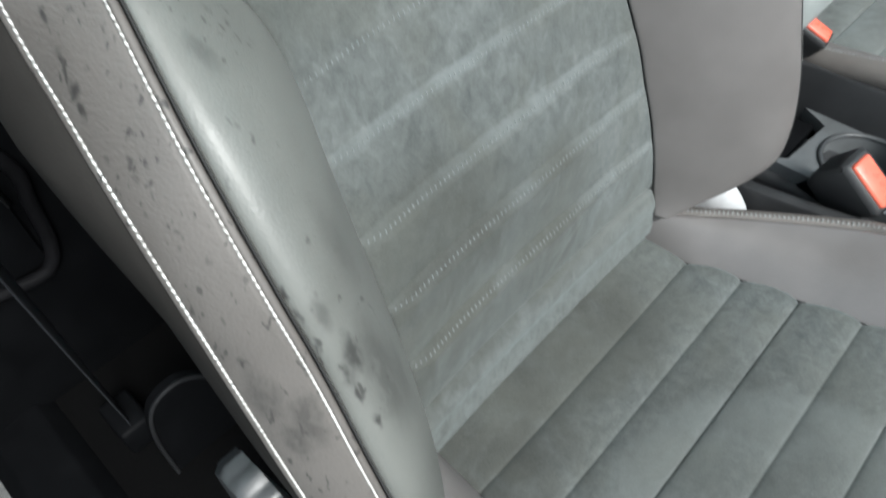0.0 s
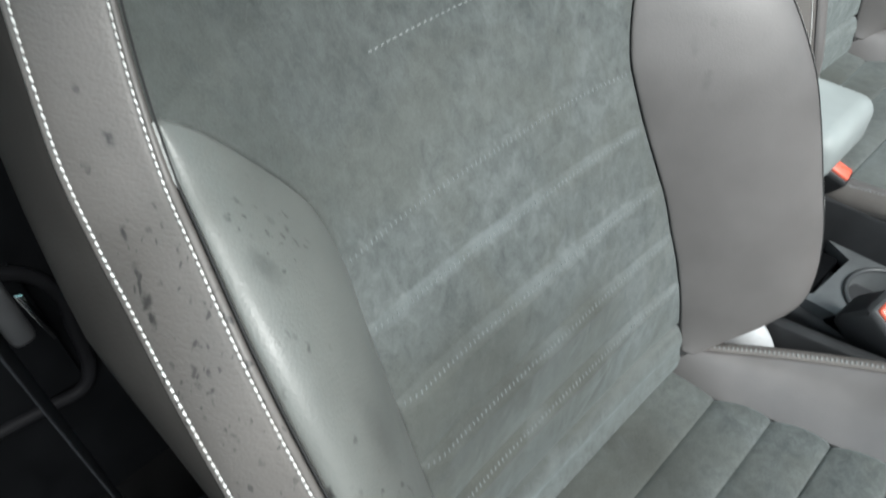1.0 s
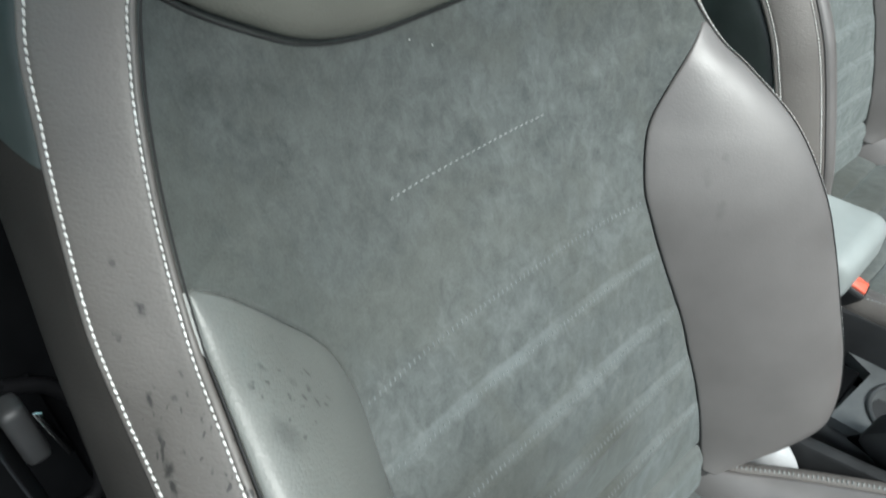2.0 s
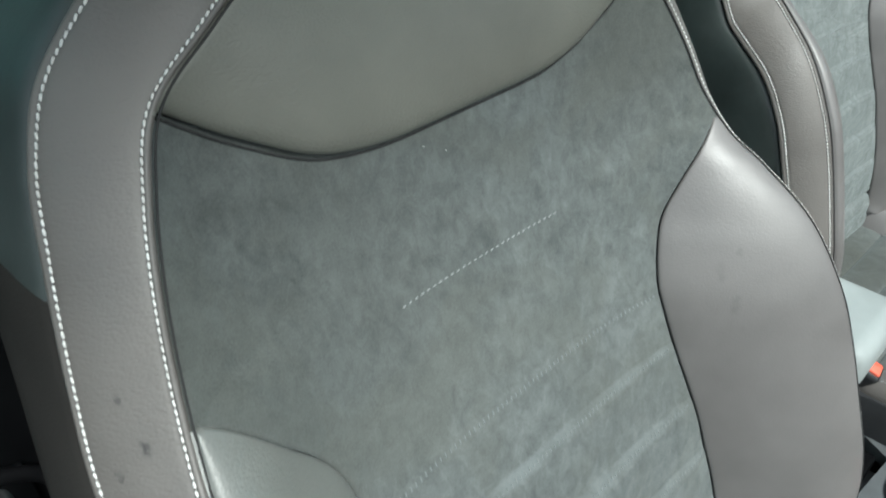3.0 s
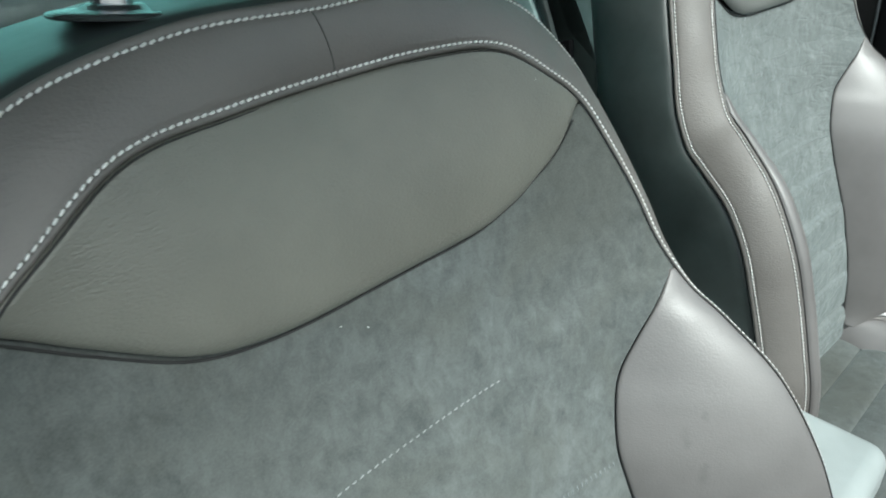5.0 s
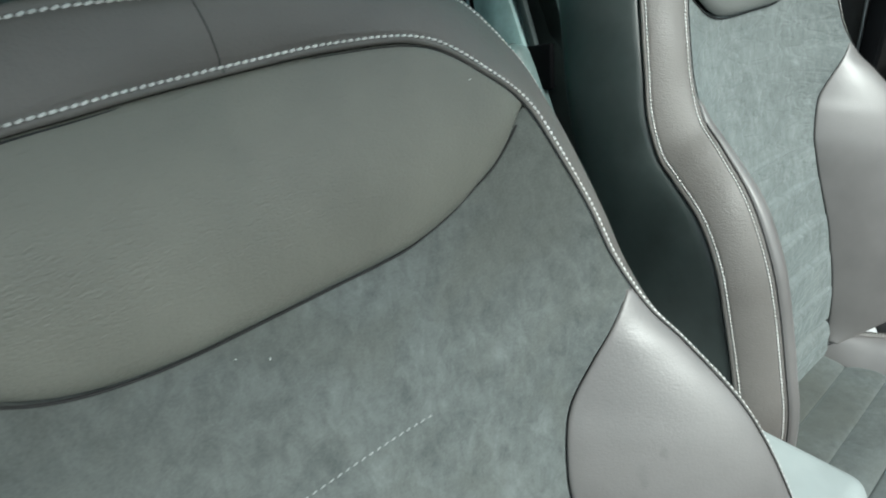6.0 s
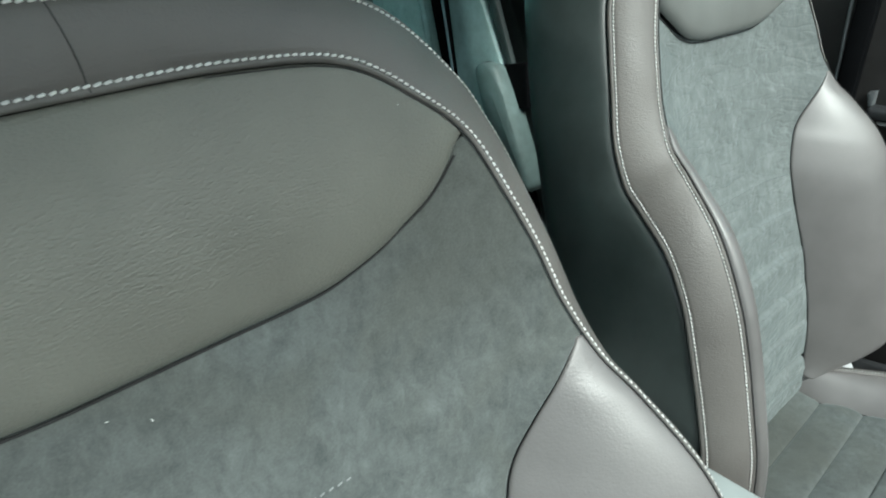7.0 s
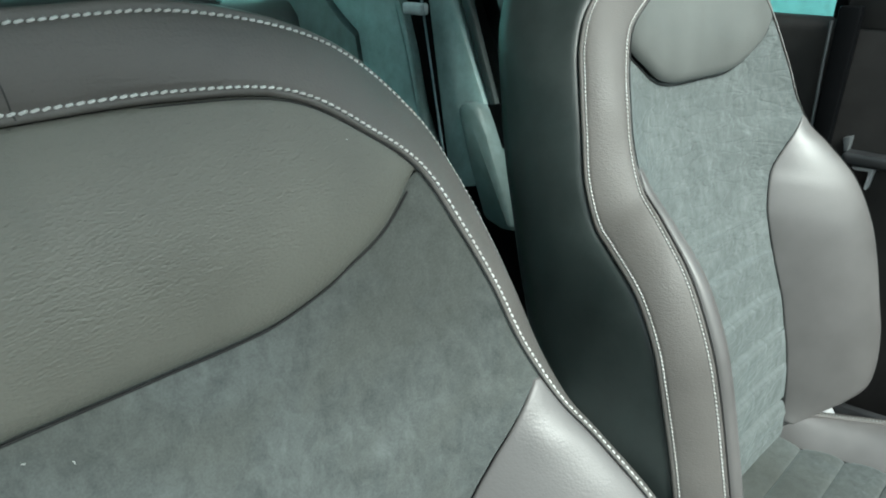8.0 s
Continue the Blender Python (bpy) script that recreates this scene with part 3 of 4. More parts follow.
def back_insert(seat, panel, cloth, short_thread):
    s, v = edged(121, 0.05) * 2 - 1, np.linspace(0, 1, 520)
    S, V = np.meshgrid(s, v, indexing="ij")
    top = np.full_like(s, 0.78)
    for _ in range(60):
        top = 0.6 * top + 0.4 * (panel_seam(s * half_width(s, top), panel) + 0.005 * (1 - s**8))
    z = 0.262 + V * (top[:, None] - 0.262)
    x = S * half_width(S, z)
    y = insert_y(x, z)
    fade = np.clip((1 - np.abs(S)) / 0.12, 0, 1)
    y = y + pleat_y(x, z, fade)
    y = y + 0.0045 * np.exp(-(((z - 0.317) / 0.003) ** 2)) - 0.004 * np.exp(-(((z - 0.300) / 0.011) ** 2))
    # shallow creases towards the shoulder
    for x0, x1, zc, half, w in ((0.138, 0.150, 0.700, 0.035, 0.0040), (0.118, 0.105, 0.690, 0.02, 0.004), (-0.10, -0.13, 0.60, 0.02, 0.005), (0.052, 0.048, 0.362, 0.018, 0.0025), (0.075, 0.085, 0.345, 0.022, 0.003), (0.098, 0.088, 0.350, 0.02, 0.003), (0.122, 0.130, 0.340, 0.02, 0.003), (0.03, 0.045, 0.345, 0.012, 0.003)):
        line = x0 + (x1 - x0) * (z - zc) / half
        y = y + (0.0013 if zc > 0.5 else 0.0008) * np.exp(-(((x - line) / (2 * w)) ** 2) - ((z - zc) / half) ** 2)
    P = np.stack([x, y, z], -1)
    P, n = rolled(P, (0, -1, 0), 0.003, 0.002, "lrb")
    deep, n = rolled(P, (0, -1, 0), 0.008, 0.0045, "t")
    P = P + (deep - P) * (1 - S**8)[..., None]
    ob = sheet("backrest_insert", P, cloth, seat, "mottled grey suede insert with sewn pleats")
    for k, zl in enumerate(PLEATS):
        xs = np.linspace(-0.98, 0.98, 160)
        xs = xs * half_width(xs, np.full_like(xs, zl))
        zz = np.full_like(xs, zl)
        zz = zz - 0.0035
        edge = np.clip((1 - np.abs(np.linspace(-0.98, 0.98, 160))) / 0.12, 0, 1)
        ln = np.stack([xs, insert_y(xs, zz) + pleat_y(xs, zz, edge) + 0.0002, zz], 1)
        stitches("pleat_stitching", ln, np.tile((0, -0.6, 0.8), (160, 1)), thread_grey, ob, 0.0045, 0.0046, 0.0006, 66, 0.0, "grey thread")
    xs = np.linspace(-0.075, 0.073, 60)
    zz = np.full_like(xs, 0.662)
    ln = np.stack([xs, insert_y(xs, zz) + 0.0001, zz], 1)
    stitches("short_stitching", ln, np.tile((0, -0.92, 0.38), (60, 1)), short_thread, ob, 0.0052, 0.0043, 0.0005, 12, 0.0, "short row of pale thread")
    return ob


def head_panel(seat, panel, material):
    s, v = edged(101, 0.06) * 2 - 1, edged(60, 0.12)
    S, V = np.meshgrid(s, v, indexing="ij")
    x = np.where(S < 0, -S * panel[0, 0], S * panel[-1, 0])
    zt, yt = np.zeros_like(x), np.zeros_like(x)
    for side, end in ((-1, panel[0, 1]), (1, panel[-1, 1])):
        top = GROOVE_C[side][GROOVE_C[side][:, 2] > end - 0.004]
        top = top[np.argsort(top[:, 0])]
        on = (S < 0) == (side < 0)
        zt = np.where(on, np.interp(np.abs(x), top[:, 0], top[:, 2]) + 0.0013 * (1 - S**8), zt)
        yt = np.where(on, np.interp(np.abs(x), top[:, 0], top[:, 1]) - 0.001, yt)
    zb = np.minimum(panel_seam(x, panel), zt - 1e-4)
    yb = insert_y(x, zb) - 0.007 * (1 - np.abs(S) ** 5) + 0.001 * S**10
    size = np.clip((zt - zb) / 0.10, 0, 1)
    z = zb + V * (zt - zb)
    y = yb + V * (yt - yb) - 0.008 * size * np.sin(math.pi * V**0.75)
    P = np.stack([x, y, z], -1)
    deep, n = rolled(P, (0, -1, 0), 0.016, 0.0085, "b")
    P = P + (deep - P) * (1 - 0.8 * S**6)[..., None]
    P, n = rolled(P, (0, -1, 0), 0.004, 0.003, "lrt")
    ob = sheet("head_panel", P, material, seat, "smooth grey-green leather panel")
    # dark cord added to draw the fold's shadow under the panel
    xs = np.linspace(panel[0, 0] * 0.985, panel[-1, 0] * 0.955, 160)
    zs = panel_seam(xs, panel) - 0.0006
    v, f = tube(np.stack([xs, insert_y(xs, zs) - 0.0006, zs], 1), 0.0007, 6)
    link_mesh("panel_shadow_line", v, f, seam_dark, ob, "thin dark cord drawn along the seam")
    return ob


def bolster(seat, side, material):
    v, s = edged(150, 0.04), edged(60, 0.10)
    z = 0.284 + v * (TIP[side] - 0.286)
    V, S = np.meshgrid(z, s, indexing="ij")
    xb, yb = at_z(SEAM_C, side, V, 0), at_z(SEAM_C, side, V, 1)
    xg, yg = at_z(GROOVE_C, side, V, 0), at_z(GROOVE_C, side, V, 1)
    xg = np.maximum(xg, xb + 5e-4)
    x, y = xb + S * (xg - xb), yb + S * (yg - yb)
    width = np.hypot(xg - xb, yg - yb)
    puff = 0.36 * width * (S**0.9 * (1 - S) ** (0.42 if side < 0 else 0.6)) * (1.75 if side < 0 else 1.6)
    px, py = -(yg - yb) / np.maximum(width, 1e-4), (xg - xb) / np.maximum(width, 1e-4)
    x, y = x - 0.45 * puff * px * 0.9, y - 0.45 * puff * np.abs(py) - 0.10 * puff
    ends = np.clip((TIP[side] - V) / 0.07, 0, 1) ** 0.6 * np.clip((V - 0.29) / 0.06, 0, 1)
    y = y - (0.012 if side < 0 else 0.001) * ends * S**2.5 * (1 - S) ** 0.5
    P = np.stack([side * x, y, V], -1)
    P, n = rolled(P, (-side * 0.5, -1, 0.2), 0.003, 0.0016)
    return sheet("side_bolster", P, material, seat, "rounded grey leather side bolster")


def border(seat, material):
    """The stitched leather border round the backrest, from the inner groove to the outer edge."""
    m = 2 * len(GROOVE_L) - 2
    u = np.linspace(3.0, m - 3.0, 420)
    G, O = whole(GROOVE_L, GROOVE_R, u), whole(EDGE_L, EDGE_R, u)
    across = O - G
    width = np.linalg.norm(across, axis=1, keepdims=True)
    across /= width
    along = np.gradient(G, axis=0)
    along /= np.linalg.norm(along, axis=1, keepdims=True)
    out = np.cross(along, across)
    out *= np.where(out[:, 1:2] > 0, -1.0, 1.0)
    out /= np.linalg.norm(out, axis=1, keepdims=True)
    lip = 0.0045
    w = edged(44, 0.12)
    rows = []
    for q in w:
        d = q * (width + lip)
        f = d / width
        h = 0.0055 * np.sin(math.pi * np.clip(q, 0, 1)) ** 0.7
        h = h - 0.0011 * np.exp(-(((d - 0.0050) / 0.0014) ** 2)) - 0.0011 * np.exp(-(((d - width + 0.001) / 0.0016) ** 2))
        h = h + np.where(G[:, :1] > 0.1, 0.0008, 0.0020) * np.exp(-(((d - 0.0026) / 0.002) ** 2))
        rows.append(G + across * d + out * h)
    P = np.stack(rows, 1)
    P, n = rolled(P, out[:, None] + across[:, None] * (1.8 * (w - 0.5))[None, :, None], 0.003, 0.0018, "bt")
    ob = sheet("border_panel", P, material, seat, "smooth grey leather border with twin seams")
    for name, d in (("inner_stitching", 0.0047), ("outer_stitching", None)):
        dd = np.full_like(width, d) if d else width - 0.0015
        q = dd / (width + lip)
        h = 0.0055 * np.sin(math.pi * q) ** 0.7 - (0.0001 if d else 0.0006)
        stitches(name, G + across * dd + out * h, out, thread_white, ob, 0.0038, 0.0037, 0.00066, 13, 0.0003, "off-white sewing thread")
    # dark cord added to deepen the shade line in the groove
    v, f = tube(G - across * 0.0006 + out * 0.0002, 0.0006, 6)
    link_mesh("groove_dark_line", v, f, seam_dark, ob, "thin dark cord drawn along the seam")
    # the seam down the top's middle
    mid = len(u) // 2
    cols = np.arange(4, P.shape[1] - 8)
    back = 1.4 * (cols - 4) / len(cols)
    lo, fr = mid - np.ceil(back).astype(int), (np.ceil(back) - back)[:, None]
    ln = P[lo, cols] * (1 - fr) + P[lo + 1, cols] * fr + n[mid, cols] * np.sign(-n[mid, cols, 1:2]) * 0.0001
    v, f = tube(ln, 0.00035, 6)
    link_mesh("top_seam", v, f, seam_leather, ob, "dark vertical seam")
    return P, u


def back_shell(seat, P, door_side):
    """Sides, top and rear of the backrest, behind the border; door_side: 1 where its left flank is the fuller one beside the door."""
    m = 2 * len(EDGE_L) - 2
    edge, rear = P[:, -1], whole(BACK, BACK, np.linspace(3.0, m - 3.0, len(P)))
    out = (edge + rear) / 2 - np.array([0, 0.15, 0.0]) - np.array([0, 0, 0.60])
    out[:, 1] = 0
    d = out[:, 2] - 0.16
    out[:, 2] = 0.5 * (d + np.sqrt(d * d + 0.006))
    out /= np.linalg.norm(out, axis=1, keepdims=True)
    k = np.exp(-(np.linspace(-2, 2, 61) ** 2))
    k /= k.sum()
    soft = np.stack([np.convolve(np.pad(edge[:, i], 30, "reflect", reflect_type="odd"), k, "valid") for i in range(3)], 1)
    sharp = edge
    rows = []
    for f, b in ((-0.02, -0.009), (0.0, -0.0065), (0.02, -0.0020), (0.05, 0.0008), (0.1, 0.0025), (0.2, 0.0045), (0.4, 0.007), (0.6, 0.008), (0.8, 0.007), (0.93, 0.004), (0.98, -0.002), (1.01, -0.014), (1.03, -0.045)):
        edge = sharp + (soft - sharp) * min(1.0, max(0.0, (f - 0.12) / 0.4))
        fuller = 0.012 * door_side * (edge[:, :1] < 0) * np.clip((edge[:, 2:] - 0.50) / 0.10, 0, 1) * np.clip((0.70 - edge[:, 2:]) / 0.10, 0, 1) * np.sin(math.pi * np.clip(f, 0, 1) ** 0.8)
        rows.append(edge + (rear - edge) * f + out * (b + fuller))
    Q = np.stack(rows, 1)
    # the lower door side takes a darkened leather in place of its shade
    low = int(np.argmax(sharp[:, 2] > 0.745)) if door_side else 0
    if low:
        sheet("shell_shaded_side", Q[: low + 1], leather_shaded, seat, "brown-grey leather shell side beside the door, darkened for its shade")
    sheet("back_shell", Q[low:], shell_fabric, seat, "dark blue-green glossy leather side and back")
    # rear closing sheet
    ring = Q[:, -1]
    half = len(ring) // 2
    left, right = ring[:half], ring[::-1][:half]
    t = np.linspace(0, 1, 12)[None, :, None]
    sheet("rear_panel", left[:, None] * (1 - t) + right[:, None] * t, shell_fabric, seat)


def seam_shade(seat):
    """Dark sheet behind the panels that puts the seams' shade into its colour."""
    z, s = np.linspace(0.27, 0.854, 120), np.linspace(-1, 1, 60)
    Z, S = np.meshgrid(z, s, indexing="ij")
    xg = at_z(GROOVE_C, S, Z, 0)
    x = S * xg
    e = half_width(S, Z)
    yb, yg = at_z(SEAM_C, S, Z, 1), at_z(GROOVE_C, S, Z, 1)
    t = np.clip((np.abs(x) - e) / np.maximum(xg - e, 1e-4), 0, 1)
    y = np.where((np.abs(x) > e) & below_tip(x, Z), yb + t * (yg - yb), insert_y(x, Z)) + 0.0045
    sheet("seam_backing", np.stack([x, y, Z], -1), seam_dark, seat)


def headrest_posts(seat):
    for x in (-0.078, 0.078):
        bm = lathe([(0.0, 0.0), (0.0255, 0.0), (0.0272, 0.0006), (0.0276, 0.0016), (0.0268, 0.0026), (0.0235, 0.0034), (0.019, 0.0034), (0.0150, 0.0040), (0.0125, 0.0056), (0.0115, 0.0060), (0.0095, 0.0058), (0.0, 0.0056)], 48)
        bmesh.ops.transform(bm, matrix=pose(x + 0.003, 0.243, 0.8945, -2, 6), verts=bm.verts[:])
        col = part("headrest_collar", bm, collar_plastic, seat, "round dark glossy plastic collar")
        bm = lathe([(0.0, 0.0), (0.0085, 0.0), (0.0085, 0.006), (0.0070, 0.007), (0.0070, 0.09), (0.006, 0.092), (0.0, 0.092)], 24)
        bmesh.ops.transform(bm, matrix=pose(x + 0.003, 0.2435, 0.8985, -3), verts=bm.verts[:])
        part("headrest_post", bm, chrome, col, "bright chrome post")


SEAT_RIM = [(0.165, 0.02, 0.282), (0.182, -0.02, 0.289), (0.206, -0.060, 0.294), (0.229, -0.103, 0.300), (0.247, -0.144, 0.308), (0.254, -0.173, 0.316), (0.256, -0.25, 0.335), (0.256, -0.34, 0.340), (0.250, -0.42, 0.325), (0.235, -0.47, 0.29)]
SEAT_SEAM = [(0.158, 0.02), (0.158, -0.01), (0.160, -0.045), (0.170, -0.094), (0.178, -0.149), (0.187, -0.203), (0.192, -0.24), (0.194, -0.30), (0.190, -0.38), (0.18, -0.47)]


def cushion_z(y):
    return 0.242 + 0.009 * np.exp(-(((y - 0.04) / 0.045) ** 2)) - 0.12 * y - 0.9 * np.clip(-y - 0.36, 0, 1) ** 1.6


def cushion(seat, cloth, shift):
    """The seat's lower half: pleated insert, side bolsters and their stitched rim. shift: how it stands to the backrest."""
    move = np.array(shift)
    rim, seam = smooth_curve(SEAT_RIM, 260), smooth_curve(SEAT_SEAM, 260)
    ys = lambda c, y, i: np.interp(-y, -c[:, 1], c[:, i])
    y, s = np.linspace(0.05, -0.47, 560), edged(101, 0.05) * 2 - 1
    S, Y = np.meshgrid(s, y, indexing="ij")
    X = S * (ys(seam, Y, 0) + 0.003 * np.abs(np.sin((Y + 0.045) * math.pi / 0.0525)) * np.abs(S) ** 8)
    Z = cushion_z(Y) + 0.004 * np.abs(S) ** 3
    lines = [0.06] + [-0.045 - 0.0525 * k for k in range(0, 9)]
    for a, b in zip(lines[1:], lines):
        t = np.clip((Y - a) / (b - a), 0, 1)
        Z = Z + 0.0068 * np.sin(math.pi * t**0.85) ** 0.42 * np.where((Y >= a) & (Y <= b), 1, 0)
    P, n = rolled(np.stack([X, Y, Z], -1) + move, (0, 0, 1), 0.007, 0.006, "lr")
    low = sheet("seat_cushion", P, cloth, seat, "pleated grey suede seat cushion")
    for side in (-1, 1):
        yy, q = np.linspace(0.02, -0.46, 140), edged(50, 0.12)
        Yb, Q = np.meshgrid(yy, q, indexing="ij")
        x0, z0 = ys(seam, Yb, 0) - 0.004, cushion_z(Yb) + 0.0005
        x1, z1 = ys(rim, Yb, 0), ys(rim, Yb, 2)
        X = x0 + (x1 - x0) * Q**0.9
        Z = z0 + (z1 - z0) * Q**0.75 + 0.008 * np.sin(math.pi * Q)
        P, n = rolled(np.stack([side * X, Yb, Z], -1) + move, (0, 0, 1), 0.006, 0.005)
        bol = sheet("cushion_bolster", P, leather, low, "grey leather cushion bolster")
        xs = ys(seam, yy, 0) + 0.0035 * np.abs(np.sin((yy + 0.045) * math.pi / 0.0525)) - 0.001
        v, f = tube(np.stack([side * xs, yy, cushion_z(yy) + 0.0040], 1) + move, 0.0016, 6)
        link_mesh("bolster_piping", v, f, seam_dark, bol, "dark seam piping")
        # rim: a flat strip with its seam, then the outer wall
        rows = []
        for dx, dz in ((0.0, -0.004), (0.002, 0.0005), (0.007, 0.001), (0.013, -0.001), (0.018, -0.005), (0.021, -0.011), (0.021, -0.018), (0.017, -0.026)):
            rows.append(np.stack([side * (ys(rim, yy, 0) + dx), yy, ys(rim, yy, 2) + dz], 1))
        R = np.stack(rows, 1) + move
        sheet("cushion_side", R, leather_band, low, "grey leather outer side")
        ln = 0.6 * R[:, 1] + 0.4 * R[:, 2] + np.array([0, 0, 0.0003])
        stitches("rim_stitching", ln, np.tile((0, 0, 1.0), (140, 1)), thread_pale, bol, 0.0042, 0.0050, 0.0008, 80, 0.0, "cross-sewn thread")
    bm = box(-0.235, 0.235, -0.43, 0.16, 0.13, 0.225, 0.02)
    bmesh.ops.translate(bm, vec=Vector(shift), verts=bm.verts[:])
    part("seat_pan", bm, black_plastic, seat, "black plastic seat pan")
    for side in (-1, 1):
        bm = prism([(-0.42, 0.10), (-0.44, 0.25), (-0.40, 0.305), (-0.30, 0.318), (-0.17, 0.304), (-0.11, 0.292), (-0.05, 0.282), (0.05, 0.268), (0.12, 0.22), (0.13, 0.16), (0.10, 0.10)], "x", side * 0.262, side * 0.279, 0.006)
        bmesh.ops.translate(bm, vec=Vector(shift), verts=bm.verts[:])
        part("side_valance", bm, rim_plastic, seat, "black plastic side cover")
        bm = box(side * 0.20 - 0.018, side * 0.20 + 0.018, -0.42, 0.22, 0.02, 0.07, 0.004)
        part("slide_rail", bm, black_plastic, seat)
        for y0 in (-0.36, 0.10):
            part("rail_bracket", box(side * 0.20 - 0.012, side * 0.20 + 0.012, y0, y0 + 0.05, 0.06, 0.15 + shift[2], 0.003), black_plastic, seat)
        # pale hinge cover where backrest and cushion meet
        bm = lathe([(0.0, -0.016), (0.03, -0.014), (0.046, -0.008), (0.053, 0.0), (0.054, 0.006), (0.048, 0.014), (0.03, 0.018), (0.0, 0.018)], 32)
        bmesh.ops.transform(bm, matrix=pose(side * 0.236, -0.012, 0.248, 0, side * 90, 0), verts=bm.verts[:])
        bmesh.ops.translate(bm, vec=Vector(shift), verts=bm.verts[:])
        part("hinge_cover", bm, pale_plastic, seat, "pale grey plastic hinge cover")


def front_seat(label, at, upright, dirty, panel, shift):
    """at: its place; upright: degrees by which its backrest is turned against its own outlines."""
    seat = thing("front_seat", label, "car seat", (0, 0, 0), "front seats")
    seat.matrix_basis = Matrix.Translation(at) @ pose(0, 0.1, 0.6, *upright) @ Matrix.Translation((0, -0.1, -0.6))
    # the far backrest's stronger light is put into a paler suede
    cloth = suede if dirty else suede_bright
    # same thread on both; the far short row is greyer in place of shade
    back_insert(seat, panel, cloth, thread_pale if dirty else thread_grey)
    head_panel(seat, panel, leather_panel if dirty else leather_panel_bright)
    bolster(seat, -1, leather_marked if dirty else leather_clean)
    bolster(seat, 1, leather_faint if dirty else leather_clean)
    P, u = border(seat, leather_dirty if dirty else leather_band)
    back_shell(seat, P, 1 if dirty else 0)
    seam_shade(seat)
    headrest_posts(seat)
    # both cushions take the darker suede, on the far seat in place of shade
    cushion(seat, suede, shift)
    return seat


# ---- the car's shell ----
def car_floor():
    bm = box(-0.40, 1.10, -1.25, 1.75, -0.06, 0.0, 0.0)
    return tagged(part("floor", bm, carpet, None, smooth=False), "black carpeted car floor", "floor", kind="structure")


def ground():
    bm = bmesh.new()
    bmesh.ops.create_grid(bm, x_segments=2, y_segments=2, size=400)
    bmesh.ops.translate(bm, vec=(0, 0, -0.36), verts=bm.verts[:])
    return tagged(part("ground", bm, ground_mat, None, smooth=False), "pale concrete ground outside the car", "ground", kind="structure")


# unseen roof; its headliner's tint stands in for teal light
def roof():
    xs, ys = np.linspace(-0.36, 1.06, 24), np.linspace(0, 1, 30)
    X, Y = np.meshgrid(xs, ys, indexing="ij")
    # front edge skewed to shade the near seat and open the far one
    side = np.clip((0.40 - X) / 0.32, -1, 1)
    front = -0.02 - np.where(side > 0, 0.19, 0.44) * side
    Y = front + (0.78 - front) * Y
    c = (X - 0.352) / 0.71
    f = (Y - 0.5) / 1.25
    Z = 1.19 - 0.07 * c**4 - 0.05 * np.abs(f) ** 3
    ob = sheet("ceiling", np.stack([X, Y, Z], -1), headliner, None)
    m = ob.modifiers.new("thickness", "SOLIDIFY")
    m.thickness, m.offset = 0.03, 1
    return tagged(ob, "unseen cloth headliner, tinted blue-green for the light it reflects", "ceiling", kind="structure")


ground()
car_floor()
roof()
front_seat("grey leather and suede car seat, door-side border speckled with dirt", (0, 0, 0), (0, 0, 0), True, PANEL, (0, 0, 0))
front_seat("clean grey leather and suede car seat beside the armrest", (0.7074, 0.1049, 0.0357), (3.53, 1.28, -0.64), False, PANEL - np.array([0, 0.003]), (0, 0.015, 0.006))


def wall(name, bm, material, label, category="wall"):
    return tagged(part(name, bm, material, None), label, category, kind="structure")


# near side: sill, rear door, lower pillar trim; far side: doors, pillar; front and rear ends
wall("sill_near", prism([(-0.47, -0.10), (-0.47, -0.01), (-0.45, 0.012), (-0.39, 0.02), (-0.37, 0.0), (-0.355, -0.05)], "y", -1.15, 1.75, 0.004), black_plastic, "black door sill trim", "sill")
wall("wall_near_rear", box(-0.43, -0.37, 0.62, 1.75, 0.0, 0.74, 0.02), trim_plastic, "dark rear door trim panel")
wall("wall_near_sill_panel", prism([(0.50, 0.0), (0.56, 0.0), (0.56, 0.66), (0.52, 0.62)], "x", -0.46, -0.20, 0.006), black_plastic, "black lower pillar trim")
door_plastic = plastic_material("dark_brown_grey_door_plastic", (0.030, 0.028, 0.027), 0.6, spec=0.2)
wall("wall_far", box(1.05, 1.11, -1.25, 1.75, 0.0, 0.842, 0.02), door_plastic, "dark door trim panels beyond the seats")
wall("wall_front", box(-0.40, 1.10, -1.25, -0.90, 0.0, 0.70, 0.06), black_plastic, "black dashboard end wall")
wall("wall_rear", box(-0.40, 1.10, 1.45, 1.75, 0.0, 0.80, 0.08), shell_fabric, "dark rear bench end wall")


# unseen pillar, added to block light from behind the door opening
wall("pillar_near", prism([(-0.45, 0.56), (-0.38, 0.54), (-0.36, 0.60), (-0.38, 0.67), (-0.45, 0.66)], "z", 0.0, 1.15, 0.01), trim_plastic, "blue-green grey door pillar of the near side", "pillar")
teal_paint = plastic_material("teal_wall_paint", (0.36, 0.72, 0.70), 0.8, 200, 0.3)
blocker_paint = plastic_material("dark_grey_blocker_paint", (0.035, 0.036, 0.038), 0.8, 200, 0.3)
# unseen wall, added only to keep light off the seat's door side
wall("blocker_wall_near", box(-0.82, -0.76, 0.14, 3.0, -0.36, 1.12, 0.0), blocker_paint, "unseen dark wall added beside the open door to block light")
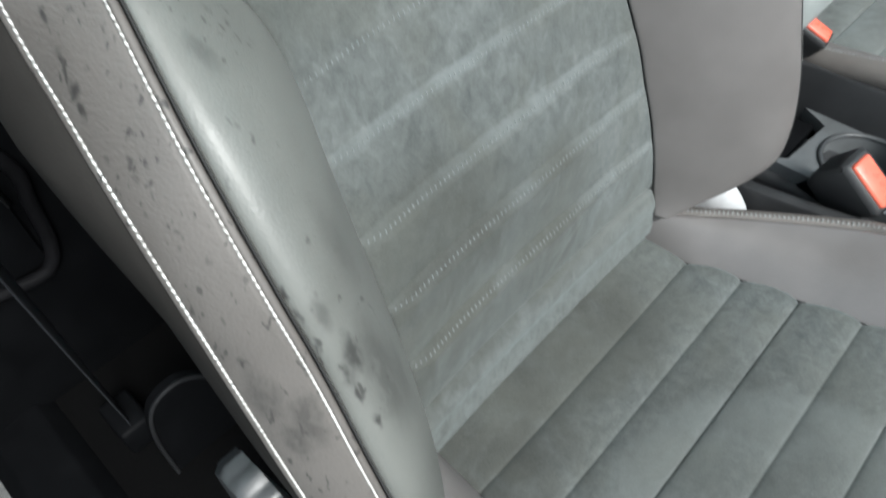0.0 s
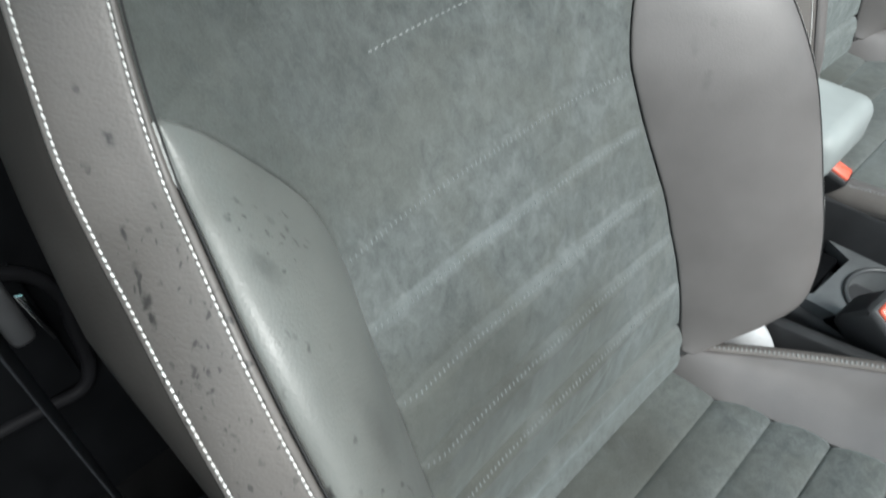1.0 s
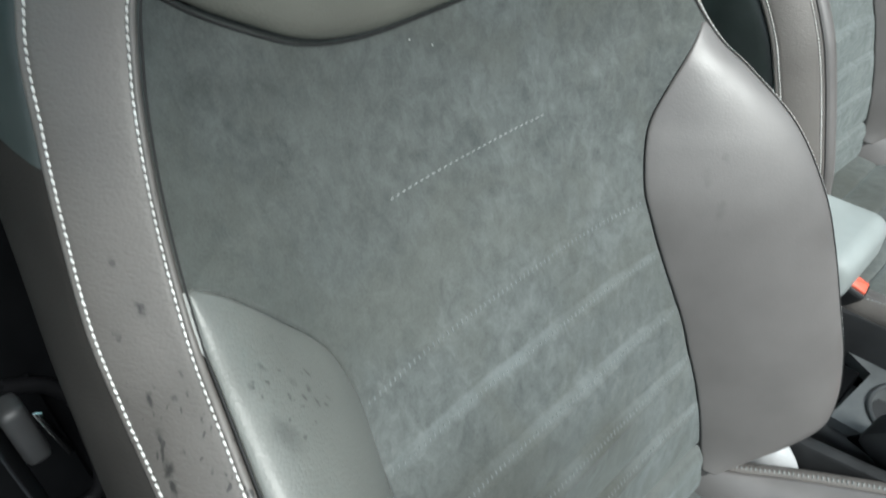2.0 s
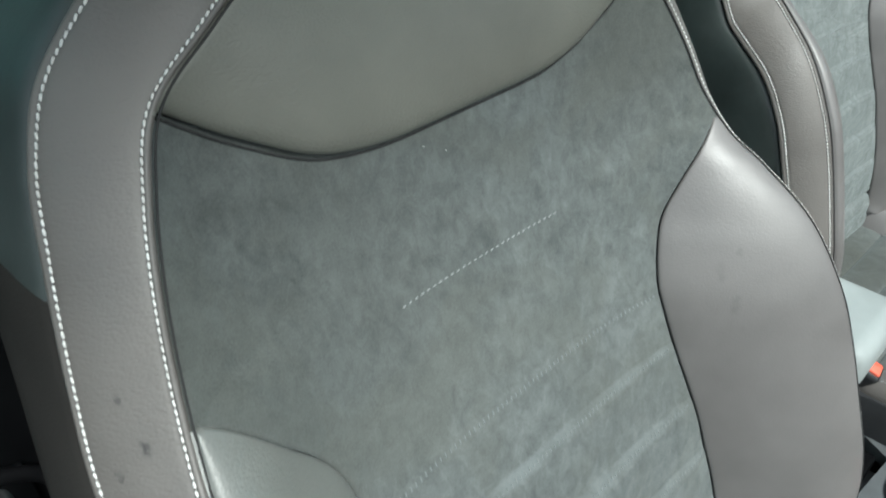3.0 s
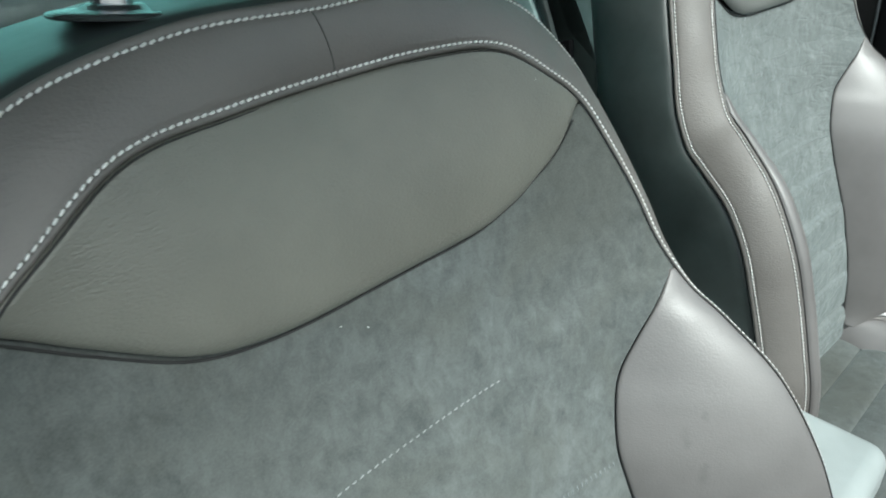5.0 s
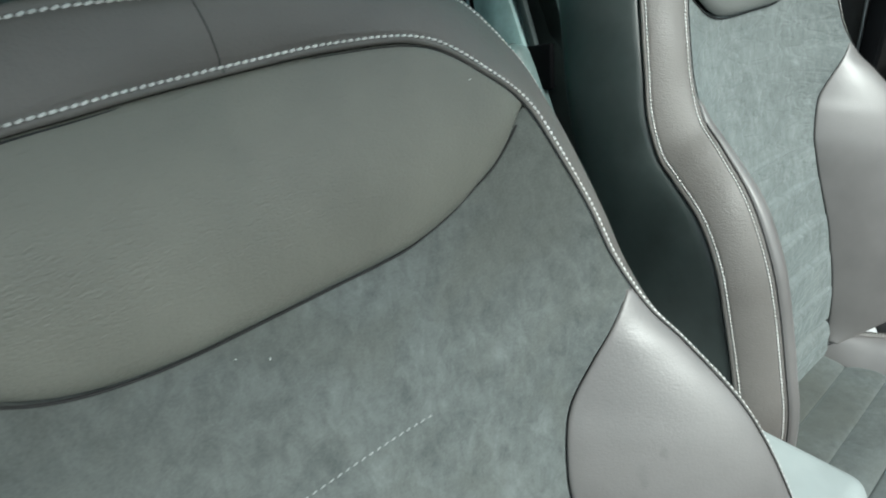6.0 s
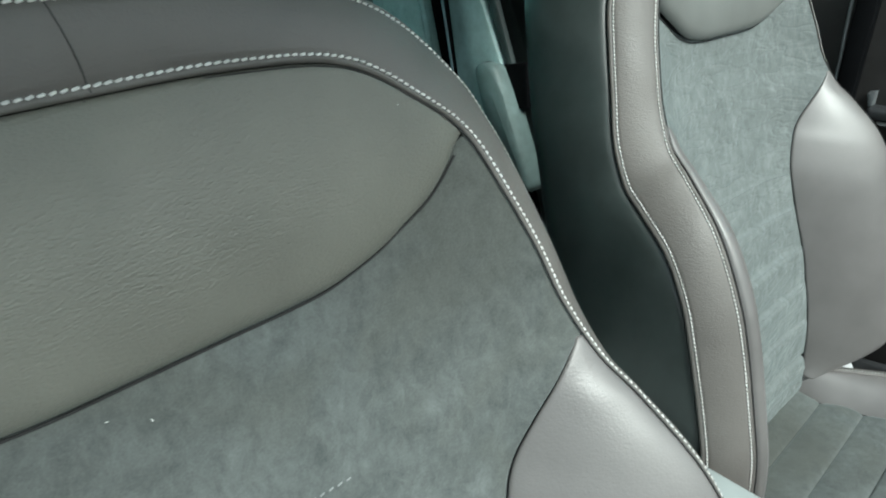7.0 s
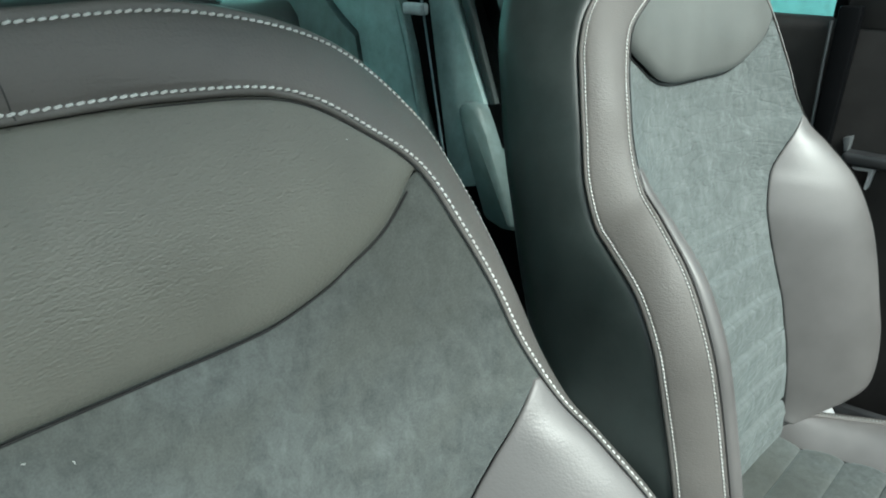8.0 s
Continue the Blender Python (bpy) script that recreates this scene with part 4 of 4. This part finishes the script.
wall("wall_outside_rear", box(-1.75, -1.65, 0.35, 3.0, -0.36, 2.6, 0.0), teal_paint, "teal painted wall beside the car")
# unseen wall, added to reflect teal light onto the seat sides
wall("reflector_wall_back", box(-3.4, 4.0, 3.0, 3.1, -0.36, 2.6, 0.0), teal_paint, "unseen teal wall added behind the car to reflect light")
wall("wall_outside_far", box(3.0, 3.1, -1.0, 3.0, -0.36, 2.6, 0.0), teal_paint, "teal painted wall seen through the far windows")


def window(name, label, y0, y1, x):
    t = thing(name, label, "car window", kind="structure")
    bm = box(x - 0.002, x + 0.002, y0, y1, 0.83, 1.16, 0.0)
    p = part("pane", bm, glass, t, "green-tinted glass", False)
    p.visible_shadow = False
    for a, b, c, d in ((y0 - 0.02, y0 + 0.01, 0.84, 1.16), (y1 - 0.01, y1 + 0.02, 0.84, 1.16), (y0 - 0.02, y1 + 0.02, 0.826, 0.836), (y0 - 0.02, y1 + 0.02, 1.13, 1.17)):
        part("window_frame", box(x - 0.015, x + 0.015, a, b, c, d, 0.004), black_plastic, t)
    return t


window("window_1", "green-tinted side window above the dark far door", 0.232, 0.68, 1.08)
window("window_4", "green-tinted front quarter window of the far door", -0.55, 0.08, 1.08)
wall("pillar_far_front", prism([(0.10, 0.831), (0.214, 0.831), (0.224, 0.87), (0.29, 1.17), (0.10, 1.17)], "x", 1.05, 1.11, 0.004), door_plastic, "dark pillar beside the far window", "pillar")
window("window_2", "green-tinted rear side window behind the pillar", 1.00, 1.60, 1.08)
window("window_3", "green-tinted rear window on the open door's side", 0.72, 1.60, -0.40)


# unseen glass, added so the shell's top mirrors the teal wall behind
def rear_glass():
    t = thing("window_5", "unseen green-tinted rear window, added for the shell's teal reflection", "car window", kind="structure")
    outline = [(0.80, 1.165), (1.20, 1.10), (1.58, 0.82), (1.576, 0.815), (1.197, 1.094), (0.80, 1.159)]
    part("pane", prism(outline, "x", -0.32, 1.02, 0.0), glass, t, "green-tinted glass", False)
    for x in (-0.36, 1.02):
        part("window_frame", prism(outline[:3] + [(1.575, 0.80), (1.195, 1.075), (0.80, 1.14)], "x", x, x + 0.04, 0.002), black_plastic, t)


rear_glass()


cover_plastic = plastic_material("dark_blue_green_cover", (0.15, 0.205, 0.20), 0.55)
strip_plastic = plastic_material("dark_green_grey_strip", (0.065, 0.082, 0.081), 0.55)


def pillar_far():
    """The trimmed far door pillar: wide rear panel, narrow front panels and a rounded lower cover."""
    t = thing("pillar_far", "blue-green grey door pillar trim with a seat belt before it", "pillar", kind="structure")
    slab = lambda name, outline, x0, x1, mat, bevel, label="": part(name, prism(outline, "x", x0, x1, bevel), mat, t, label)
    slab("backing", [(0.70, 0.0), (1.62, 0.0), (1.62, 1.16), (0.98, 1.16), (0.72, 0.62)], 1.033, 1.047, black_plastic, 0.002)
    slab("corner_trim", [(1.58, 0.40), (1.236, 0.48), (1.219, 0.668), (1.236, 0.730), (1.292, 0.763), (1.338, 0.798), (1.388, 0.872), (1.49, 1.15), (1.60, 1.15)], 1.004, 1.032, cover_plastic, 0.006, "dark blue-green corner trim")
    slab("rear_trim", [(1.094, 0.398), (1.192, 0.668), (1.208, 0.742), (1.264, 0.778), (1.308, 0.812), (1.355, 0.879), (1.45, 1.15), (1.175, 1.15), (1.106, 0.886), (1.083, 0.82), (1.050, 0.73), (1.014, 0.601), (0.940, 0.438)], 0.988, 1.032, trim_plastic, 0.009, "wide blue-green grey plastic trim")
    slab("front_trim", [(0.785, 0.509), (0.820, 0.637), (0.916, 0.829), (0.939, 0.891), (1.035, 1.15), (1.09, 1.15), (0.998, 0.889), (0.972, 0.758), (0.91, 0.443), (0.845, 0.458)], 0.992, 1.032, trim_plastic, 0.008, "blue-green grey plastic trim")
    slab("edge_trim", [(0.794, 0.630), (0.878, 0.831), (0.903, 0.892), (1.0, 1.15), (1.017, 1.15), (0.922, 0.891), (0.901, 0.830), (0.811, 0.630)], 1.000, 1.032, strip_plastic, 0.004, "dark green-grey edge strip")
    slab("door_frame", [(0.70, 0.30), (0.70, 0.60), (0.775, 0.66), (0.860, 0.83), (0.985, 1.15), (0.70, 1.15)], 1.012, 1.032, cover_plastic, 0.004)
    slab("belt_slot", [(0.832, 0.634), (0.761, 0.648), (0.754, 0.559), (0.780, 0.554), (0.802, 0.590)], 0.998, 1.03, black_plastic, 0.003)
    slab("lower_cover", [(0.871, 0.626), (0.858, 0.638), (0.844, 0.642), (0.817, 0.638), (0.787, 0.584), (0.707, 0.412), (0.712, 0.402), (0.738, 0.398), (0.786, 0.410), (0.828, 0.505)], 0.962, 1.032, cover_plastic, 0.012, "rounded dark lower trim cover")
    v, f = tube(smooth_curve([(0.989, 1.16, 1.14), (0.986, 1.102, 0.886), (0.986, 1.070, 0.82), (0.986, 1.035, 0.731), (0.986, 0.999, 0.603), (0.988, 0.957, 0.432)], 40), 0.006, 10)
    link_mesh("edge_bead", v, f, trim_plastic, t, "rounded trim edge")
    return t


pillar_far()


def seat_belt(label, x, y_top, y_low, z_top, z_low, yaw, mat):
    t = thing("seat_belt", label, "seat belt", (x, (y_top + y_low) / 2, z_low))
    n = 40
    rows = []
    for i in range(n + 1):
        f = i / n
        y = (y_low - y_top) * (f - 0.5)
        z = (z_top - z_low) * (1 - f)
        tw = radians(yaw + 10 * math.sin(3 * f))
        d = np.array([math.sin(tw), math.cos(tw), 0]) * 0.0235
        rows.append([np.array([0, y, z]) + d * k + np.array([math.cos(tw), -math.sin(tw), 0]) * 0.0012 * (1 - k * k) for k in np.linspace(-1, 1, 9)])
    ob = sheet("webbing", np.array(rows), mat, t, "woven belt webbing")
    m = ob.modifiers.new("thickness", "SOLIDIFY")
    m.thickness = 0.0012
    part("lower_anchor", box(-0.02, 0.02, (y_low - y_top) / 2 - 0.03, (y_low - y_top) / 2 + 0.03, -0.02, 0.03, 0.006), black_plastic, t)
    return t


far_belt = seat_belt("dark blue-green seat belt hanging down the far pillar", 0.970, 1.046, 0.859, 1.12, 0.30, 30, belt_lit)
part("belt_guide", box(-0.014, 0.010, 0.014, 0.072, 0.497, 0.520, 0.006), pale_plastic, far_belt, "pale grey belt guide")
near_belt = seat_belt("dark seat belt hanging beside the driver-side seat", -0.318, 0.415, 0.385, 1.10, 0.02, 2, belt_shaded)
tongue = part("belt_tongue", box(0.006, 0.028, -0.016, 0.016, 0.372, 0.440, 0.008), rim_plastic, near_belt, "dark plastic belt tongue")
part("metal_plate", prism([(0.029, 0.418), (0.036, 0.414), (0.043, 0.356), (0.036, 0.354)], "y", -0.004, 0.0, 0.0008), chrome, tongue, "bright metal plate")


pocket_plastic = plastic_material("near_black_rim", (0.007, 0.007, 0.008), 0.6, spec=0.08)


def pocket_frame():
    """A raised grey rim round a storage recess low on the pillar trim."""
    t = thing("storage_pocket", "dark grey rimmed storage pocket low on the pillar trim", "storage pocket", (-0.33, 0.498, 0.30))
    out = [(0.03, 0.105), (0.064, 0.078), (0.079, 0.035), (0.074, 0.0), (0.066, -0.066), (0.047, -0.096), (0.01, -0.093), (-0.03, -0.087), (-0.10, -0.080)]
    line = smooth_curve([(x, -0.006, z) for x, z in out], 60)
    v, f = tube(line, 0.008, 10)
    link_mesh("rim", v, f, pocket_plastic, t, "dark grey plastic rim")
    part("recess", box(-0.10, 0.055, -0.004, 0.0015, -0.085, 0.10, 0.001), black_plastic, t)
    return t


pocket_frame()


rail_plastic = plastic_material("very_dark_grey_rim", (0.016, 0.0165, 0.018), 0.6, spec=0.15)


def rail_cover():
    """A rounded plate with a raised rim standing at the end of the seat's rail."""
    t = thing("rail_cover", "black rounded plastic rail cover on the carpet", "cover", (-0.26, 0.30, 0.0))
    arch = [(0.05, 0.10), (0.015, 0.141), (-0.006, 0.150), (-0.029, 0.143), (-0.042, 0.122), (-0.050, 0.079), (-0.053, 0.0)]
    line = smooth_curve(arch, 40)
    part("plate", prism([tuple(q) for q in line] + [(0.05, 0.0)], "y", 0.0, 0.012, 0.0), black_plastic, t)
    v, f = tube([(x, -0.001, z) for x, z in line], 0.0028, 8)
    link_mesh("rim", v, f, rail_plastic, t, "thin dark grey rim")
    return t


rail_cover()


# ---- between the seats ----
def armrest():
    t = thing("armrest_storage_box", "pale grey leather armrest pad between the two seats", "armrest", (0.352, 0.12, 0.25))
    bm = bmesh.new()
    bmesh.ops.create_cube(bm, size=1)
    for v in bm.verts:
        v.co = Vector((v.co.x * (0.112 if v.co.y < 0 else 0.142) + 0.002, v.co.y * 0.31 + 0.008, v.co.z * 0.055 + 0.2025))
    bmesh.ops.bevel(bm, geom=bm.edges[:], offset=0.018, segments=5, profile=0.5, affect="EDGES")
    part("pad", bm, leather_armrest, t, "smooth pale grey leather pad")
    part("armrest_base", box(-0.05, 0.05, -0.02, 0.15, -0.02, 0.18, 0.012), black_plastic, t)
    return t


armrest()


plate_plastic = plastic_material("mid_grey_plate", (0.115, 0.123, 0.127), 0.45)


def cup_console():
    t = thing("centre_console", "dark grey console with a round cup holder", "console", (0.375, -0.05, 0.0))
    part("console_body", box(-0.072, 0.018, -0.60, 0.50, 0.0, 0.272, 0.010), rim_plastic, t)
    # top plate with a round opening, a notch and a tab at its rear end
    bm = bmesh.new()
    cx, cy, r, n = -0.005, -0.073, 0.043, 96
    rim = [(-0.062, 0.002), (-0.052, 0.002), (-0.049, -0.009), (0.026, -0.016), (0.034, 0.02), (0.056, 0.02), (0.056, -0.20), (-0.062, -0.20)]

    def to_rim(a):
        far, dx, dy = 9.0, math.cos(a), math.sin(a)
        for (ax, ay), (bx, by) in zip(rim, rim[1:] + rim[:1]):
            den = dx * (by - ay) - dy * (bx - ax)
            if abs(den) > 1e-9:
                k = ((ax - cx) * (by - ay) - (ay - cy) * (bx - ax)) / den
                f = ((ax - cx) * dy - (ay - cy) * dx) / den
                if k > 0 and -1e-6 <= f <= 1 + 1e-6:
                    far = min(far, k)
        return far

    turns = sorted([2 * math.pi * i / n for i in range(n)] + [math.atan2(y - cy, x - cx) % (2 * math.pi) + e for x, y in rim for e in (-1e-4, 1e-4)])
    n = len(turns)
    ring = [bm.verts.new((cx + r * math.cos(a), cy + r * math.sin(a), 0.286)) for a in turns]
    outer = [bm.verts.new((cx + to_rim(a) * math.cos(a), cy + to_rim(a) * math.sin(a), 0.286)) for a in turns]
    low = [bm.verts.new((v.co.x, v.co.y, 0.270)) for v in outer]
    deep = [bm.verts.new((cx + (v.co.x - cx) * 0.92, cy + (v.co.y - cy) * 0.92, 0.20)) for v in ring]
    for i in range(n):
        j = (i + 1) % n
        bm.faces.new((ring[i], ring[j], outer[j], outer[i]))
        bm.faces.new((outer[i], outer[j], low[j], low[i]))
        bm.faces.new((ring[j], ring[i], deep[i], deep[j]))
    bm.faces.new(deep)
    bmesh.ops.recalc_face_normals(bm, faces=bm.faces[:])
    part("cup_plate", bm, plate_plastic, t, "mid grey plastic cup holder plate")
    v, f = tube([(cx + (r + 0.002) * math.cos(a), cy + (r + 0.002) * math.sin(a), 0.287) for a in np.linspace(0, 2 * math.pi, 60)], 0.003, 8)
    link_mesh("cup_rim", v, f, grey_plastic, t, "rounded grey rim")
    part("tray", box(-0.046, 0.030, -0.006, 0.10, 0.262, 0.279, 0.004), black_plastic, t)
    return t


cup_console()


def buckle(label, at, facing, along):
    """facing: the way its button looks; along: the button's long side."""
    t = thing("seat_belt_buckle", label, "belt buckle", at, "belt buckles")
    z = Vector(facing).normalized()
    x = (Vector(along) - z * z.dot(Vector(along))).normalized()
    t.rotation_euler = Matrix((x, z.cross(x), z)).transposed().to_euler()
    part("buckle_body", prism([(-0.020, -0.062), (0.020, -0.062), (0.029, -0.045), (0.032, -0.006), (0.028, 0.0), (-0.028, 0.0), (-0.032, -0.006), (-0.029, -0.045)], "y", -0.0175, 0.0175, 0.006), rim_plastic, t)
    part("release_button", box(-0.025, 0.025, -0.0115, 0.0115, -0.012, 0.0032, 0.003), red_plastic, t, "bright red push button")
    part("stalk", box(-0.014, 0.014, -0.006, 0.006, -0.20, -0.058, 0.003), black_plastic, t)
    return t


buckle("black belt buckle with red button beside the dirty seat", (0.290, -0.143, 0.334), (-0.28, -0.55, 0.75), (0.05, -0.72, -0.68))
small = buckle("black belt buckle with red button beside the clean seat", (0.428, -0.010, 0.373), (-0.2, -0.5, 0.8), (0.25, -0.8, -0.45))
small.scale = (0.68, 0.68, 1.0)


def recline_knob():
    t = thing("adjuster_knob", "ribbed grey plastic seat adjuster knob below the border", "knob", (-0.277, 0.040, 0.352))
    bm = bmesh.new()
    n = 40
    rings = []
    for k, (r, x) in enumerate(((0.034, 0.0), (0.034, -0.014), (0.030, -0.020), (0.012, -0.022))):
        rings.append([bm.verts.new((x, (r - (0.003 if i % 4 < 2 and k < 2 else 0)) * math.cos(2 * math.pi * i / n), (r - (0.003 if i % 4 < 2 and k < 2 else 0)) * math.sin(2 * math.pi * i / n))) for i in range(n)])
    for a, b in zip(rings, rings[1:]):
        for i in range(n):
            bm.faces.new((a[i], a[(i + 1) % n], b[(i + 1) % n], b[i]))
    bm.faces.new(rings[-1])
    bm.faces.new(rings[0][::-1])
    bmesh.ops.recalc_face_normals(bm, faces=bm.faces[:])
    part("knob_body", bm, grey_plastic, t, "grey ribbed plastic")
    return t


recline_knob()


def door_fittings():
    t = thing("door_pull", "pale grey door pull bracket on the dark far door", "door handle", (1.045, 0.14, 0.65))
    part("bracket", prism([(0.022, -0.004), (-0.007, -0.001), (-0.004, -0.034), (0.0, -0.032), (-0.001, -0.007), (0.017, -0.008)], "x", -0.015, 0.004, 0.001), pale_plastic, t)
    part("ledge", box(-0.03, 0.004, -0.45, 0.035, 0.000, 0.018, 0.006), rim_plastic, t, "dark grey ledge")
    part("catch", prism([(0.042, 0.034), (0.032, 0.037), (0.032, 0.016), (0.037, 0.016)], "x", -0.015, 0.004, 0.001), plate_plastic, t, "small grey catch")
    b = thing("door_seal", "black rubber seal strip down the far door", "door seal", (1.04, 0.22, 0.42))
    part("strip", prism([(-0.018, 0.0), (0.002, 0.0), (0.006, 0.44), (-0.022, 0.44)], "x", -0.012, 0.012, 0.003), black_plastic, b)
    v, f = tube(smooth_curve([(-0.008, 0.004, 0.10), (-0.008, 0.007, 0.28), (-0.008, 0.010, 0.35), (-0.008, 0.012, 0.42)], 20), 0.0022, 8)
    link_mesh("bead", v, f, plate_plastic, b, "thin grey bead")


door_fittings()


# ---- lint on the suede and leather ----
lint_fibre = plastic_material("white_lint", (0.8, 0.8, 0.78), 0.9)


def lint(at, turn, size):
    """A tiny curled white fibre lying on the seat's surface."""
    ob = thing("lint_speck", "tiny white lint fibre caught on the seat", "lint", at, "lint specks")
    ob.rotation_euler = (radians(-15), radians(turn), 0)
    line = smooth_curve([(-size, 0, -0.2 * size), (-0.3 * size, -0.0003, 0.35 * size), (0.4 * size, -0.0002, -0.1 * size), (size, 0, 0.3 * size)], 14)
    v, f = tube(line, 0.00013, 6)
    link_mesh("fibre", v, f, lint_fibre, ob)
    return ob


lint((0.1306, 0.1741, 0.8360), 0, 0.0005)
lint((-0.0090, 0.1749, 0.7307), 70, 0.0009)
lint((-0.0250, 0.1768, 0.7384), 20, 0.0007)
